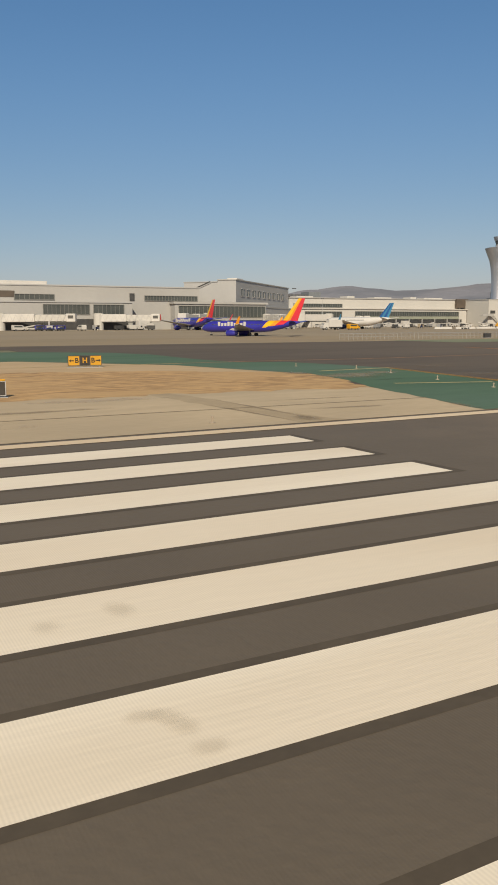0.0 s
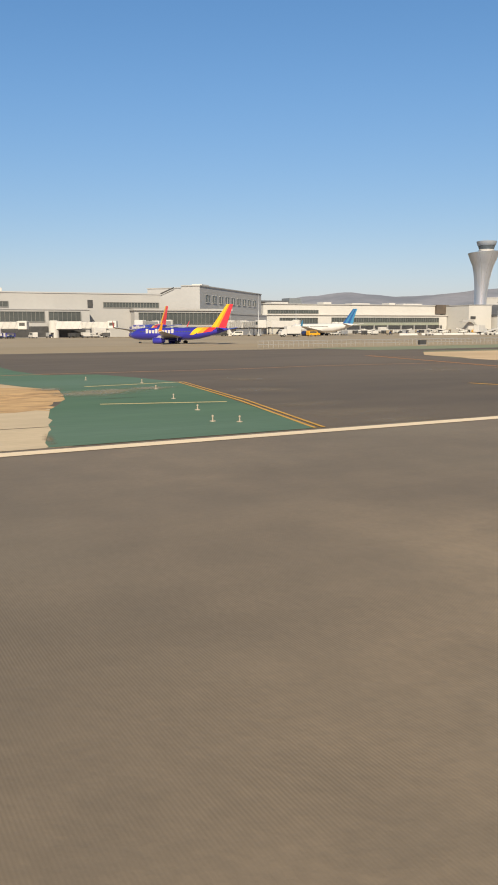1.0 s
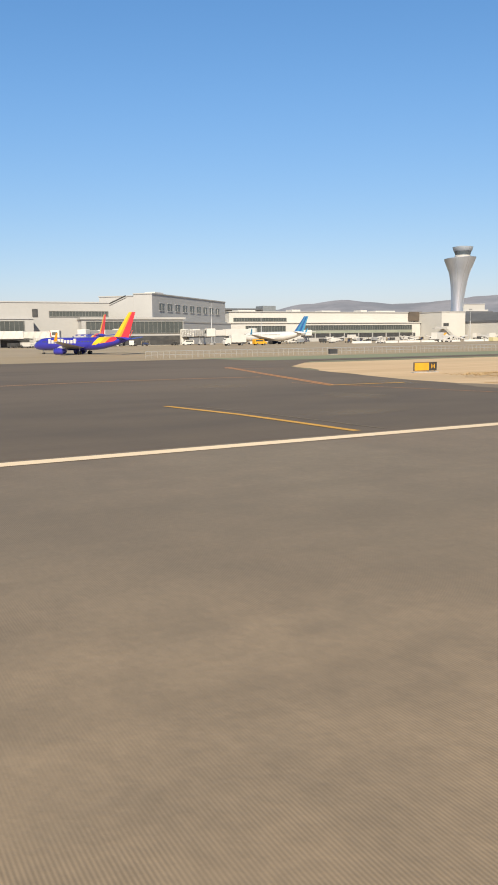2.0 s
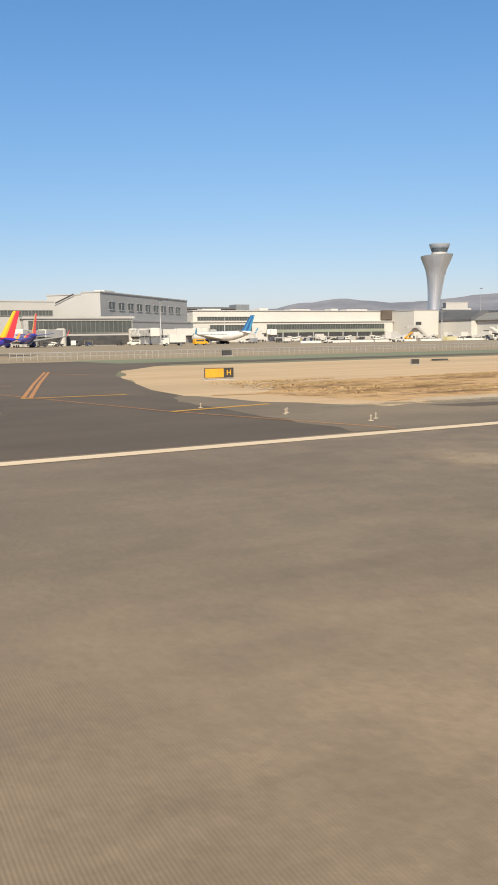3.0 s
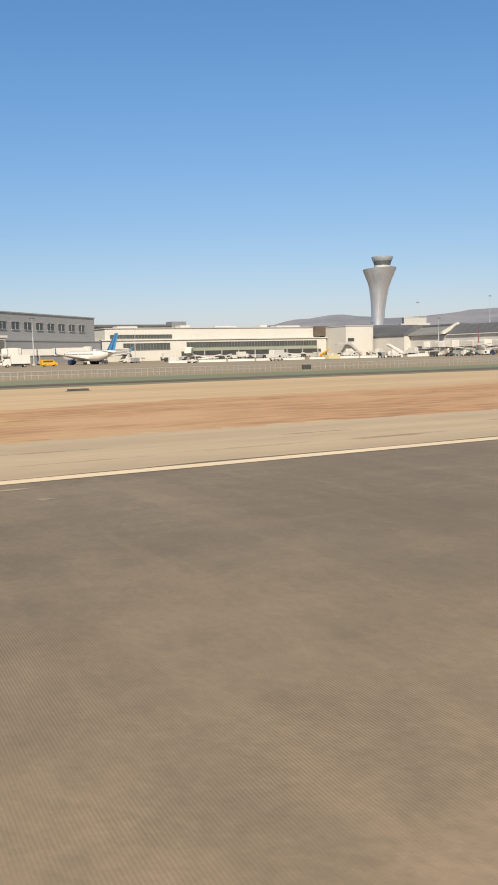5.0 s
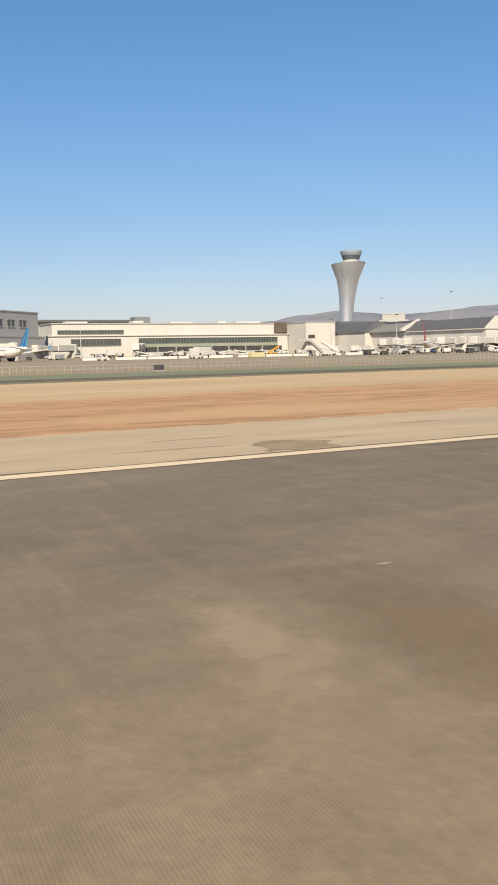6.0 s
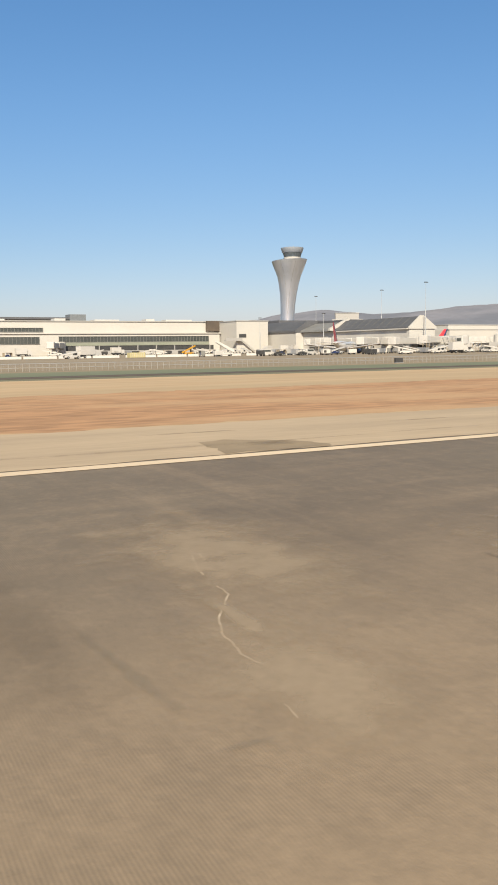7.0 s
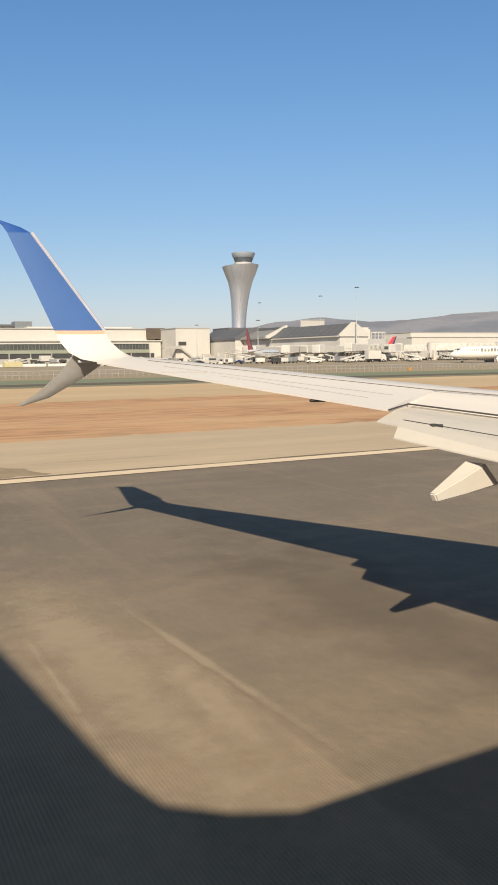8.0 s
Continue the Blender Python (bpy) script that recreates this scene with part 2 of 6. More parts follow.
PEACH = mat("peach_stripe", (0.78, 0.46, 0.31), (0.73, 0.42, 0.285), 0.35)
SEAL = mat("dark_seal", (0.035, 0.033, 0.032), (0.05, 0.048, 0.045), 0.7)
# the blue-grey of distance haze is mixed into the hills' base colour
HAZED_HILL = mat("far_hill", (0.24, 0.247, 0.29), (0.175, 0.19, 0.232), 1.0, scale=0.004, stretch=(1, 1, 2.5), fine=0.03, spec=0.0, big=(0.29, 0.265, 0.28), wide=(0.4, 0.6))

# ---- helpers ----


def make(name, bm, material, smooth=False):
    me = bpy.data.meshes.new(name)
    bmesh.ops.recalc_face_normals(bm, faces=bm.faces)
    bm.to_mesh(me)
    bm.free()
    me.materials.append(material)
    if smooth:
        me.polygons.foreach_set("use_smooth", [True] * len(me.polygons))
        me.set_sharp_from_angle(angle=radians(smooth if smooth is not True else 40))
    return new(name, me)


def part(name, bm, material, parent, label="", smooth=False):
    """One mesh under a thing or a part; its coordinates are the thing's own."""
    ob = make(name, bm, material, smooth)
    ob.parent = parent
    return tagged(ob, label)


def thing(name, label, category, x, y, z, rz=0.0, group="", kind=""):
    ob = new(name)
    ob.empty_display_size = 0.3
    ob.matrix_basis = pose(x, y, z, 0, 0, rz)
    return tagged(ob, label, category, group, kind)


def box(bm, x0, x1, y0, y1, z0, z1, bevel=0.0):
    vs = [bm.verts.new((x, y, z)) for x in (x0, x1) for y in (y0, y1) for z in (z0, z1)]
    fs = [bm.faces.new([vs[i] for i in q]) for q in ((0, 1, 3, 2), (4, 6, 7, 5), (0, 4, 5, 1), (2, 3, 7, 6), (0, 2, 6, 4), (1, 5, 7, 3))]
    if bevel:
        bmesh.ops.bevel(bm, geom=list({e for f in fs for e in f.edges}), offset=bevel, segments=1, affect="EDGES")
    return bm


def boxes(*args, bevel=0.0):
    bm = bmesh.new()
    for a in args:
        box(bm, *a, bevel=bevel)
    return bm


def prism(bm, outline, lo, hi, axis="z"):
    """A prism over an outline; axis names the direction of its thickness."""
    def at(a, b, c):
        return {"z": (a, b, c), "y": (a, c, b), "x": (c, a, b)}[axis]
    low = [bm.verts.new(at(a, b, lo)) for a, b in outline]
    top = [bm.verts.new(at(a, b, hi)) for a, b in outline]
    n = len(outline)
    bm.faces.new(low[::-1])
    bm.faces.new(top)
    for i in range(n):
        bm.faces.new((low[i], low[(i + 1) % n], top[(i + 1) % n], top[i]))
    return bm


def loft(bm, rings, close=True):
    """Skin over rings of equally many points."""
    vs = [[bm.verts.new(p) for p in r] for r in rings]
    n = len(rings[0])
    for a, b in zip(vs, vs[1:]):
        for i in range(n):
            bm.faces.new((a[i], a[(i + 1) % n], b[(i + 1) % n], b[i]))
    if close:
        bm.faces.new(vs[0][::-1])
        bm.faces.new(vs[-1])
    return bm


def ring(cx, cy, cz, ry, rz, n=20):
    """A ring across the x axis."""
    return [(cx, cy + ry * math.cos(2 * math.pi * i / n), cz + rz * math.sin(2 * math.pi * i / n)) for i in range(n)]


def upright(bm, rows, n=16, cx=0.0, cy=0.0):
    """A turned body about an upright axis; rows of (z, radius)."""
    return loft(bm, [[(cx + r * math.cos(2 * math.pi * i / n), cy + r * math.sin(2 * math.pi * i / n), z) for i in range(n)] for z, r in rows])


def rod(bm, a, b, r, n=8):
    a, b = Vector(a), Vector(b)
    d = (b - a).normalized()
    u = d.orthogonal().normalized()
    v = d.cross(u)
    return loft(bm, [[p + r * (u * math.cos(2 * math.pi * i / n) + v * math.sin(2 * math.pi * i / n)) for i in range(n)] for p in (a, b)])


# ---- ground ----
SLOPE = 0.0094
BREAKS = (-230.0, -27.9, 0.0, 27.9, 100.0, 230.0)


def gz(y):
    """The ground's height: a runway crowned along its middle, flat fields beside it, and an apron that lies a little higher."""
    a = abs(y)
    if a <= 27.9:
        return -SLOPE * a
    if a <= 100.0:
        return -0.262
    return -0.262 + 1.35 * min(1.0, (a - 100.0) / 130.0)


def sheet(name, outline, lift, material, label="", kind="structure", category=""):
    """A flat area that follows the ground."""
    bm = bmesh.new()
    bm.faces.new([bm.verts.new((x, y, 0)) for x, y in outline])
    for b in BREAKS:
        bmesh.ops.bisect_plane(bm, geom=bm.verts[:] + bm.edges[:] + bm.faces[:], plane_co=(0, b, 0), plane_no=(0, 1, 0))
    for v in bm.verts:
        v.co.z = gz(v.co.y) + lift
    for f in bm.faces:
        if f.normal.z < 0:
            f.normal_flip()
    me = bpy.data.meshes.new(name)
    bm.normal_update()
    for f in bm.faces:
        if f.normal.z < 0:
            f.normal_flip()
    bm.to_mesh(me)
    bm.free()
    me.materials.append(material)
    return tagged(new(name, me), label, category or name.replace("_", " "), "", kind)


def wobble(points, amount, step=3.0, seed=1):
    """An outline with uneven edges."""
    rnd = random.Random(seed)
    out = []
    for (x0, y0), (x1, y1) in zip(points, points[1:] + points[:1]):
        n = max(1, int(math.hypot(x1 - x0, y1 - y0) / step))
        for i in range(n):
            t = i / n
            d = math.hypot(x1 - x0, y1 - y0)
            ux, uy = (x1 - x0) / d, (y1 - y0) / d
            on, off = rnd.uniform(-0.35, 0.35) * min(step, d / n), rnd.uniform(-amount, amount)
            out.append((x0 + (x1 - x0) * t + ux * on - uy * off, y0 + (y1 - y0) * t + uy * on + ux * off))
    return out


sheet("ground", [(-4500, -4500), (4900, -4500), (4900, 4900), (-4500, 4900)], -0.02, OLIVE, "dry olive field around the airport, reaching the horizon")
sheet("runway", [(-700, -26.9), (1200, -26.9), (1200, 26.9), (-700, 26.9)], 0.0, ASPHALT, "grooved brown-grey asphalt runway with patches and stains")
# fields and pavements on the terminal side
sheet("dry_grass_strip", wobble([(86, 30), (1200, 33), (1200, 106), (100, 106), (95.5, 92), (90.4, 76), (86.2, 60), (84.8, 50)], 0.5, 4, 3), 0.004, STRAW, "pale dry grass strip between runway and taxiway", category="field")
sheet("dry_grass_strip", wobble([(-700, 40), (24, 40), (30, 58), (28, 70), (16, 88), (-700, 88)], 0.5, 4, 4), 0.008, STRAW, "pale dry grass strip beside the runway slab", category="field")
sheet("bare_soil", wobble([(94, 39), (132, 38.8), (150, 46), (142, 55), (150, 66), (100, 60), (91, 50)], 0.8, 1.1, 15), 0.007, SOIL, "brown soil with clumps of dry straw", category="field")
sheet("bare_soil", wobble([(124, 40), (136, 38.6), (300, 38.3), (1200, 38.3), (1200, 72), (240, 72), (190, 70), (140, 66), (121, 58), (133, 52), (118, 46)], 0.9, 1.1, 5), 0.01, DIRT, "bare orange-brown soil strip with ploughed streaks", category="field")
sheet("bare_soil", wobble([(-700, 42), (0, 42), (14, 41.6), (25.6, 39.7), (28.0, 46.0), (29.8, 53.2), (27.5, 57), (20, 63), (8, 67), (-700, 69)], 0.7, 0.9, 6), 0.0125, SOIL, "bare orange-brown soil patch with ploughed streaks", category="field")
sheet("shoulder", wobble([(100, 26.72), (1200, 26.72), (1200, 38.4), (128, 38.6), (96, 39.4)], 0.18, 2.5, 7), 0.012, SHOULDER, "pale worn paved shoulder beside the runway", category="pavement")
sheet("shoulder", wobble([(83.4, 26.6), (123, 26.6), (117, 30), (108, 33.5), (100, 36), (91.8, 36.2), (87.6, 43.0), (85.6, 52), (83.6, 46)], 0.3, 1.5, 8), 0.016, OLD_ASPHALT, "grey worn asphalt shoulder beside the runway", category="pavement")
sheet("concrete_slab", [(-700, 26.9), (23.0, 26.9), (25.2, 37.0), (26.4, 40.6), (14, 41.8), (-700, 42.2)], 0.012, SLAB, "pale old concrete slab pavement beside the runway", category="pavement")
sheet("taxiway", [(20, 26.9), (85.6, 26.9), (84.2, 33), (85.5, 44), (86.3, 58), (92, 84), (96, 95), (110, 112), (1200, 112), (1200, 122), (-700, 150), (-700, 121), (20, 119)], 0.006, TAXI, "dark asphalt taxiway joining the runway", category="taxiway")
sheet("green_island", [(33.0, 26.95), (39.7, 56.6), (39.2, 63), (37.7, 71), (33.2, 72.8), (32.6, 82), (33.4, 98), (30.3, 105), (20, 112), (-700, 118), (-700, 87), (14, 86.6), (25.6, 71), (28.2, 58)] + wobble([(29.6, 53.4), (27.9, 46.0), (25.5, 40.0), (24.3, 35.0), (22.1, 26.95)], 0.09, 1.3, 12)[:19] + [(22.1, 26.95)], 0.02, GREEN, "green painted pavement island with faded edges", category="pavement")
sheet("green_strip", [(104, 118), (1200, 116), (1200, 132), (100, 134)], 0.014, mat("pale_green_paint", (0.2, 0.216, 0.136), (0.165, 0.184, 0.116), 0.9, scale=0.06, stretch=(0.2, 1, 1), fine=0.8), "green painted strip along the taxiway", category="pavement")
sheet("parallel_taxiway", [(-700, 150), (60, 132), (200, 127), (1200, 121), (1200, 158), (-700, 176)], 0.01, mat("grey_taxiway", (0.33, 0.258, 0.168), (0.27, 0.216, 0.144), 0.85, scale=0.05, stretch=(0.25, 1, 1), fine=0.8), "grey parallel taxiway before the apron", category="taxiway")
sheet("apron", [(-700, 176), (1200, 158), (1200, 700), (-700, 700)], 0.012, APRON, "grey-brown concrete apron before the terminals", category="apron")


def stroke(name, pts, width, material, lift, label):
    """A painted line along points."""
    a = []
    b = []
    for i, p in enumerate(pts):
        p = Vector(p)
        d = (Vector(pts[min(i + 1, len(pts) - 1)]) - Vector(pts[max(i - 1, 0)])).normalized()
        n = Vector((-d.y, d.x)) * width / 2
        a.append(tuple(p + n))
        b.append(tuple(p - n))
    return sheet(name, a + b[::-1], lift, material, label, category="marking")


# runway markings
for i in range(-3, 6):
    y0 = 5.7236 + 3.2947 * (i)
    if i < 0:
        y0 -= 0.4
    ob = sheet("threshold_stripe", [(-36, y0), (9.9, y0), (9.9, y0 + 1.645), (-36, y0 + 1.645)], 0.006, WHITE_LINE, "broad white threshold stripe with rubber stains on the runway", "structure", "marking")
    edge = sheet("stripe_border", [(-36.5, y0 - 0.2), (10.2, y0 - 0.2), (10.2, y0 + 1.845), (-36.5, y0 + 1.845)], 0.003, BLACK_LINE, "black border around a threshold stripe", category="marking")
stroke("side_line", [(-700, 26.0), (1200, 26.0)], 0.86, EDGE_LINE, 0.018, "continuous cream-white runway side line")
stroke("side_line", [(-700, -26.0), (1200, -26.0)], 0.86, EDGE_LINE, 0.018, "continuous cream-white runway side line")
# taxiway and island markings
stroke("island_line", [(32.0, 55.7), (40.06, 56.83)], 0.45, PALE_YELLOW, 0.026, "faded yellow line on the green island")
stroke("island_line", [(28.7, 41.8), (35.2, 39.6)], 0.4, PALE_YELLOW, 0.026, "faded yellow line on the green island")
stroke("island_line", [(10, 74), (27.5, 73.9)], 0.35, PALE_YELLOW, 0.026, "faded yellow line on the green island")
for off in (0.0, 0.42):
    stroke("taxiway_edge_line", [(32.9 + off, 27.0), (36.2 + off, 40.0), (39.6 + off, 56.7)], 0.17, YELLOW_LINE, 0.027, "double yellow taxiway edge line")
stroke("taxiway_line", [(24, 73.8), (34.8, 74), (51.4, 72.6), (63, 73.7), (71, 73.2), (78.5, 71.5)], 0.6, mat("dusty_orange_marking", (0.42, 0.23, 0.12), (0.3, 0.18, 0.1), 0.8, scale=0.8, fine=6.0), 0.024, "faded orange taxiway line")
stroke("lead_line", [(58.9, 27.4), (58.6, 32), (58.2, 37), (57, 44)], 0.42, YELLOW_LINE, 0.024, "yellow lead-on line on the taxiway")
stroke("lead_border", [(60.4, 27.4), (60.0, 32), (59.4, 37), (58.2, 44)], 0.1, mat("grey_marking", (0.24, 0.19, 0.13), None, 0.7), 0.024, "thin grey edge beside the lead-on line")
for off in (0.0, 0.5):
    stroke("taxiway_corner_line", [(88 + off, 99), (81 + off, 74), (76.0 + off, 55.4)], 0.3, ORANGE_LINE, 0.024, "faded orange double taxiway edge line")
stroke("taxiway_corner_line", [(75.8, 55.2), (83.0, 54.4)], 0.5, YELLOW_LINE, 0.024, "yellow taxiway line")
stroke("taxiway_corner_line", [(75.4, 60.3), (80.5, 40.2), (85.5, 27.1)], 0.16, ORANGE_LINE, 0.025, "thin faded orange taxiway edge line")
stroke("taxiway_corner_line", [(80.5, 40.0), (87.2, 41.2)], 0.5, YELLOW_LINE, 0.026, "yellow taxiway line")
stroke("taxiway_corner_line", [(85.92, 94.77), (90.5, 87.38)], 0.4, ORANGE_LINE, 0.025, "faded orange taxiway line")
stroke("taxiway_corner_line", [(87.5, 49.6), (91.5, 48.8)], 0.3, YELLOW_LINE, 0.026, "yellow taxiway line")

# ---- far hills ----
RIDGE = ((-40, 0.5), (-10, 0.6), (10, 0.7), (20, 1.0), (26, 1.55), (28.5, 2.05), (31, 2.45), (33.7, 2.7), (35.5, 2.5), (37.2, 2.32), (39, 2.4), (40.6, 2.5), (43, 2.78), (45, 2.8), (48, 2.9), (55, 2.2), (70, 1.4), (95, 0.8))


def hills():
    bm = bmesh.new()
    cols = []
    for k in range(271):
        az = -40 + k * 0.5
        for (a0, e0), (a1, e1) in zip(RIDGE, RIDGE[1:]):
            if a0 <= az <= a1:
                t = (az - a0) / (a1 - a0)
                el = e0 + (e1 - e0) * (3 * t * t - 2 * t ** 3)
        el += 0.09 * noise.noise((az * 0.5, 3.1, 0)) + 0.04 * noise.noise((az * 1.7, 8.0, 0))
        col = []
        for j in range(7):
            f = j / 6
            d = 3100 + 900 * f
            h = d * math.tan(radians(el)) * (f ** 0.75) * (1 + 0.12 * noise.noise((az * 0.9, f * 3, 5)) * (1 - f)) - 3
            col.append(bm.verts.new((120 + d * math.sin(radians(az)), d * math.cos(radians(az)), h)))
        cols.append(col)
    for a, b in zip(cols, cols[1:]):
        for j in range(6):
            bm.faces.new((a[j], b[j], b[j + 1], a[j + 1]))
    ob = make("hill_range", bm, HAZED_HILL, 60)
    tagged(ob, "range of bare hills tinted with blue-grey haze on the horizon", "hill", "", "structure")


hills()

# ---- terminals ----


def window_row(parent, x0, x1, y, z0, z1, n, glass=GLASS, name="window_band", label="", depth=0.35):
    """A band of glazing in a wall that faces -y: recessed panes, frame and mullions."""
    w = part(name, boxes((x0, x1, y - 0.06, y - 0.02, z0, z1)), glass, parent, label)
    t = 0.22
    fr = [(x0 - t, x1 + t, y - depth, y - 0.02, z1, z1 + t), (x0 - t, x1 + t, y - depth, y - 0.02, z0 - t, z0), (x0 - t, x0, y - depth, y - 0.02, z0, z1), (x1, x1 + t, y - depth, y - 0.02, z0, z1)]
    for i in range(1, n):
        x = x0 + (x1 - x0) * i / n
        fr.append((x - 0.07, x + 0.07, y - depth * 0.6, y - 0.07, z0, z1))
    part("window_frame", boxes(*fr), MULLION, w)
    return w


GROUND = gz(300)

# left concourse, parallel to the runway
con = thing("concourse", "long pale concrete airport concourse with dark window bands", "terminal", 0, 336, GROUND)
part("wall", boxes((-130, 150, 0, 40, 0, 18.2)), CONCRETE, con)
part("parapet", boxes((-130.3, 150.3, -0.3, 40.3, 18.2, 18.7)), GREYWALL, con)
part("lower_block", boxes((-130, 116, -6, -0.01, 0, 11.3)), CONCRETE, con, "projecting lower gate block")
part("lower_roof", boxes((-130.3, 116.3, -6.4, -0.02, 11.3, 11.75)), GREYWALL, con)
for x0, x1, n in ((126, 158, 18), (70, 84, 8)):
    window_row(con, x0 - 2, min(x1, 149), 0, 12.6, 14.6, n, label="upper strip of dark windows")
for x0, x1, n in ((78, 97, 11), (99, 112, 7), (20, 56, 20), (-40, 8, 26), (-110, -60, 28)):
    window_row(con, x0, x1, -6, 6.6, 10.4, n, label="dark gate glazing")
part("louvre", boxes((60, 68, -0.25, -0.02, 13.5, 16.0)), BROWN, con, "brown louvre panel")
part("sign_panel", boxes((117, 119.2, -0.3, -0.02, 12.4, 15.6)), DARKMETAL_AND_SHADE, con, "dark square wall panel")
part("rooftop_unit", boxes((64, 84, 10, 20, 18.7, 20.6), bevel=0.1), WHITEPAINT, con)
part("rooftop_unit", boxes((20, 30, 14, 22, 18.7, 20.9), bevel=0.1), GREYWALL, con)
# no recess here: a dark strip on the wall gives the open level's shade
part("undercroft", boxes((-128, 114, -6.08, -6.02, 0.2, 4.6)), DARKMETAL_AND_SHADE, con, "flat dark panel as shade of the open baggage level")

# glass pavilion
pav = thing("gate_pavilion", "low gate pavilion with dark glazing and a flat roof", "terminal", 0, 331, GROUND)
part("wall", boxes((136, 182, 0, 4.6, 0, 11.2)), CONCRETE, pav)
part("roof", boxes((135.4, 182.8, -0.7, 4.6, 11.2, 12.1)), CONCRETE, pav)
window_row(pav, 138, 181.4, 0, 5.4, 10.2, 22, label="tall dark gate glazing")
# shade below the gate floor, coloured onto a thin panel
part("undercroft", boxes((137, 181, -0.08, -0.02, 0.2, 4.2)), DARKMETAL_AND_SHADE, pav)
fl = part("side_window", boxes((182.02, 182.08, 0.6, 4.2, 5.4, 10.2)), GLASS, pav)

# tall block set at forty-five degrees, corner first
blk = thing("office_block", "tall pale grey block with a row of square windows", "building", 171, 340, GROUND, 45)
part("wall", boxes((0, 101, 0, 9, 0, 22.6)), GREYWALL, blk)
part("rear_wall", boxes((0, 101, 9.01, 26, 0, 21.8)), GREYWALL, blk)
part("parapet", boxes((-0.3, 101.3, -0.3, 9.2, 22.6, 23.1)), CONCRETE, blk)
part("rear_parapet", boxes((-0.3, 101.3, 9.25, 26.3, 21.8, 22.2)), CONCRETE, blk)
for i in range(9):
    x = 8 + i * 9.6
    w = part("window", boxes((x, x + 5.2, -0.12, -0.04, 15.6, 18.8)), GLASS, blk)
    part("window_frame", boxes((x - 0.2, x + 5.4, -0.3, -0.02, 18.8, 19.1), (x - 0.2, x + 5.4, -0.3, -0.02, 15.3, 15.6), (x + 2.5, x + 2.7, -0.25, -0.02, 15.6, 18.8)), GREYWALL, w)
part("ledge", boxes((10, 101, -3.5, -0.02, 10.4, 11.0)), CONCRETE, blk)
part("lower_wall", boxes((10, 101, -3.3, -0.02, 0, 10.4)), GREYWALL, blk)
part("roof_plant", boxes((8, 18, 2, 7, 23.1, 24.0), bevel=0.1), WHITEPAINT, blk)
bm = bmesh.new()
prism(bm, [(22, 17.6), (12.5, 21.4), (12.5, 22.0), (22, 18.6)], -0.4, -0.02, "x")
part("stair_enclosure", bm, GREYWALL, blk, "sloping pale stair enclosure")
part("brace", rod(bmesh.new(), (-0.6, 21.5, 18.6), (-0.6, 12.5, 22.2), 0.22, 6), DARKMETAL_AND_SHADE, blk, "dark sloping brace")

# terminal with the green glazing
t2 = thing("terminal", "long cream terminal building with a glazed band", "terminal", 0, 424, GROUND)
part("lower_wall", boxes((250, 393, 0, 30, 0, 11.3)), CREAM, t2)
part("upper_wall", boxes((253, 391, 4, 34, 11.3, 17.9)), CREAM, t2)
part("roof", boxes((252.5, 391.5, 3.4, 34.5, 17.9, 18.4)), CONCRETE, t2)
part("ledge", boxes((249.5, 393.5, -0.8, 4, 11.3, 11.8)), CREAM, t2)
window_row(t2, 256, 292, 4, 12.6, 14.4, 20, label="upper strip of dark windows")
window_row(t2, 299.5, 385.8, 0, 7.0, 9.8, 46, label="long band of greenish windows")
window_row(t2, 262, 289, 0, 6.2, 9.6, 14, label="dark gate glazing")
part("spandrel", boxes((299, 386, -0.5, -0.02, 5.0, 6.7)), GREENGLASS, t2, "pale green spandrel band")
# dark sheet before the wall in place of the baggage level's shade
part("undercroft", boxes((296, 389, -0.1, -0.02, 0.2, 4.8)), DARKMETAL_AND_SHADE, t2, "flat dark panel as shade of the open baggage level")
part("dock_wall", boxes((294, 391, -5.0, -4.6, 0, 2.3)), CONCRETE, t2, "low pale dock wall before the baggage level")
for i in range(9):
    x = 299 + i * 10.9
    part("pillar", boxes((x, x + 0.45, -0.8, -0.12, 0, 5.0)), CONCRETE, t2)
part("louvre_box", boxes((386, 396.5, 2, 8, 12.6, 18.6)), BROWN, t2, "brown louvred plant box")
for x0, x1, h in ((262, 274, 1.0), (300, 306, 1.4), (322, 336, 0.9), (352, 357, 1.3), (364, 380, 1.0)):
    part("rooftop_unit", boxes((x0, x1, 10, 18, 18.4, 18.4 + h), bevel=0.08), WHITEPAINT, t2)

back = thing("hangar", "far building with a long dark roof", "building", 0, 540, GROUND)
part("wall", boxes((215, 341, 0, 40, 0, 23.2)), GREYWALL, back)
part("roof", boxes((210, 343, -3, 42, 23.2, 24.6)), DARKROOF, back)
part("stair_head", boxes((336, 347, -3.5, 8, 21.5, 26.6)), mat("slate_panel", (0.2, 0.22, 0.24), None, 0.6), back)

link = thing("link_building", "cream link building with outside stairs", "terminal", 0, 404, GROUND)
part("wall", boxes((394, 414, 0, 40, 0, 17.6)), CREAM, link)
part("roof", boxes((393.7, 414.3, -0.3, 40, 17.6, 18.1)), CONCRETE, link)
part("balcony", boxes((386, 396, -3, -0.02, 6.8, 7.2), (386, 396, -3, -2.9, 7.2, 8.3)), CONCRETE, link)
bm = bmesh.new()
for i in range(14):
    box(bm, 396 + i * 0.62, 396.7 + i * 0.62, -2.8, -0.8, 7.0 - i * 0.48, 7.2 - i * 0.48)
part("stair", bm, STEEL, link, "steel outside stair")
# the opening is a flat panel, dark as its inside shade
part("dark_opening", boxes((395.5, 400, -0.1, -0.02, 8.6, 10.6)), DARKMETAL_AND_SHADE, link)

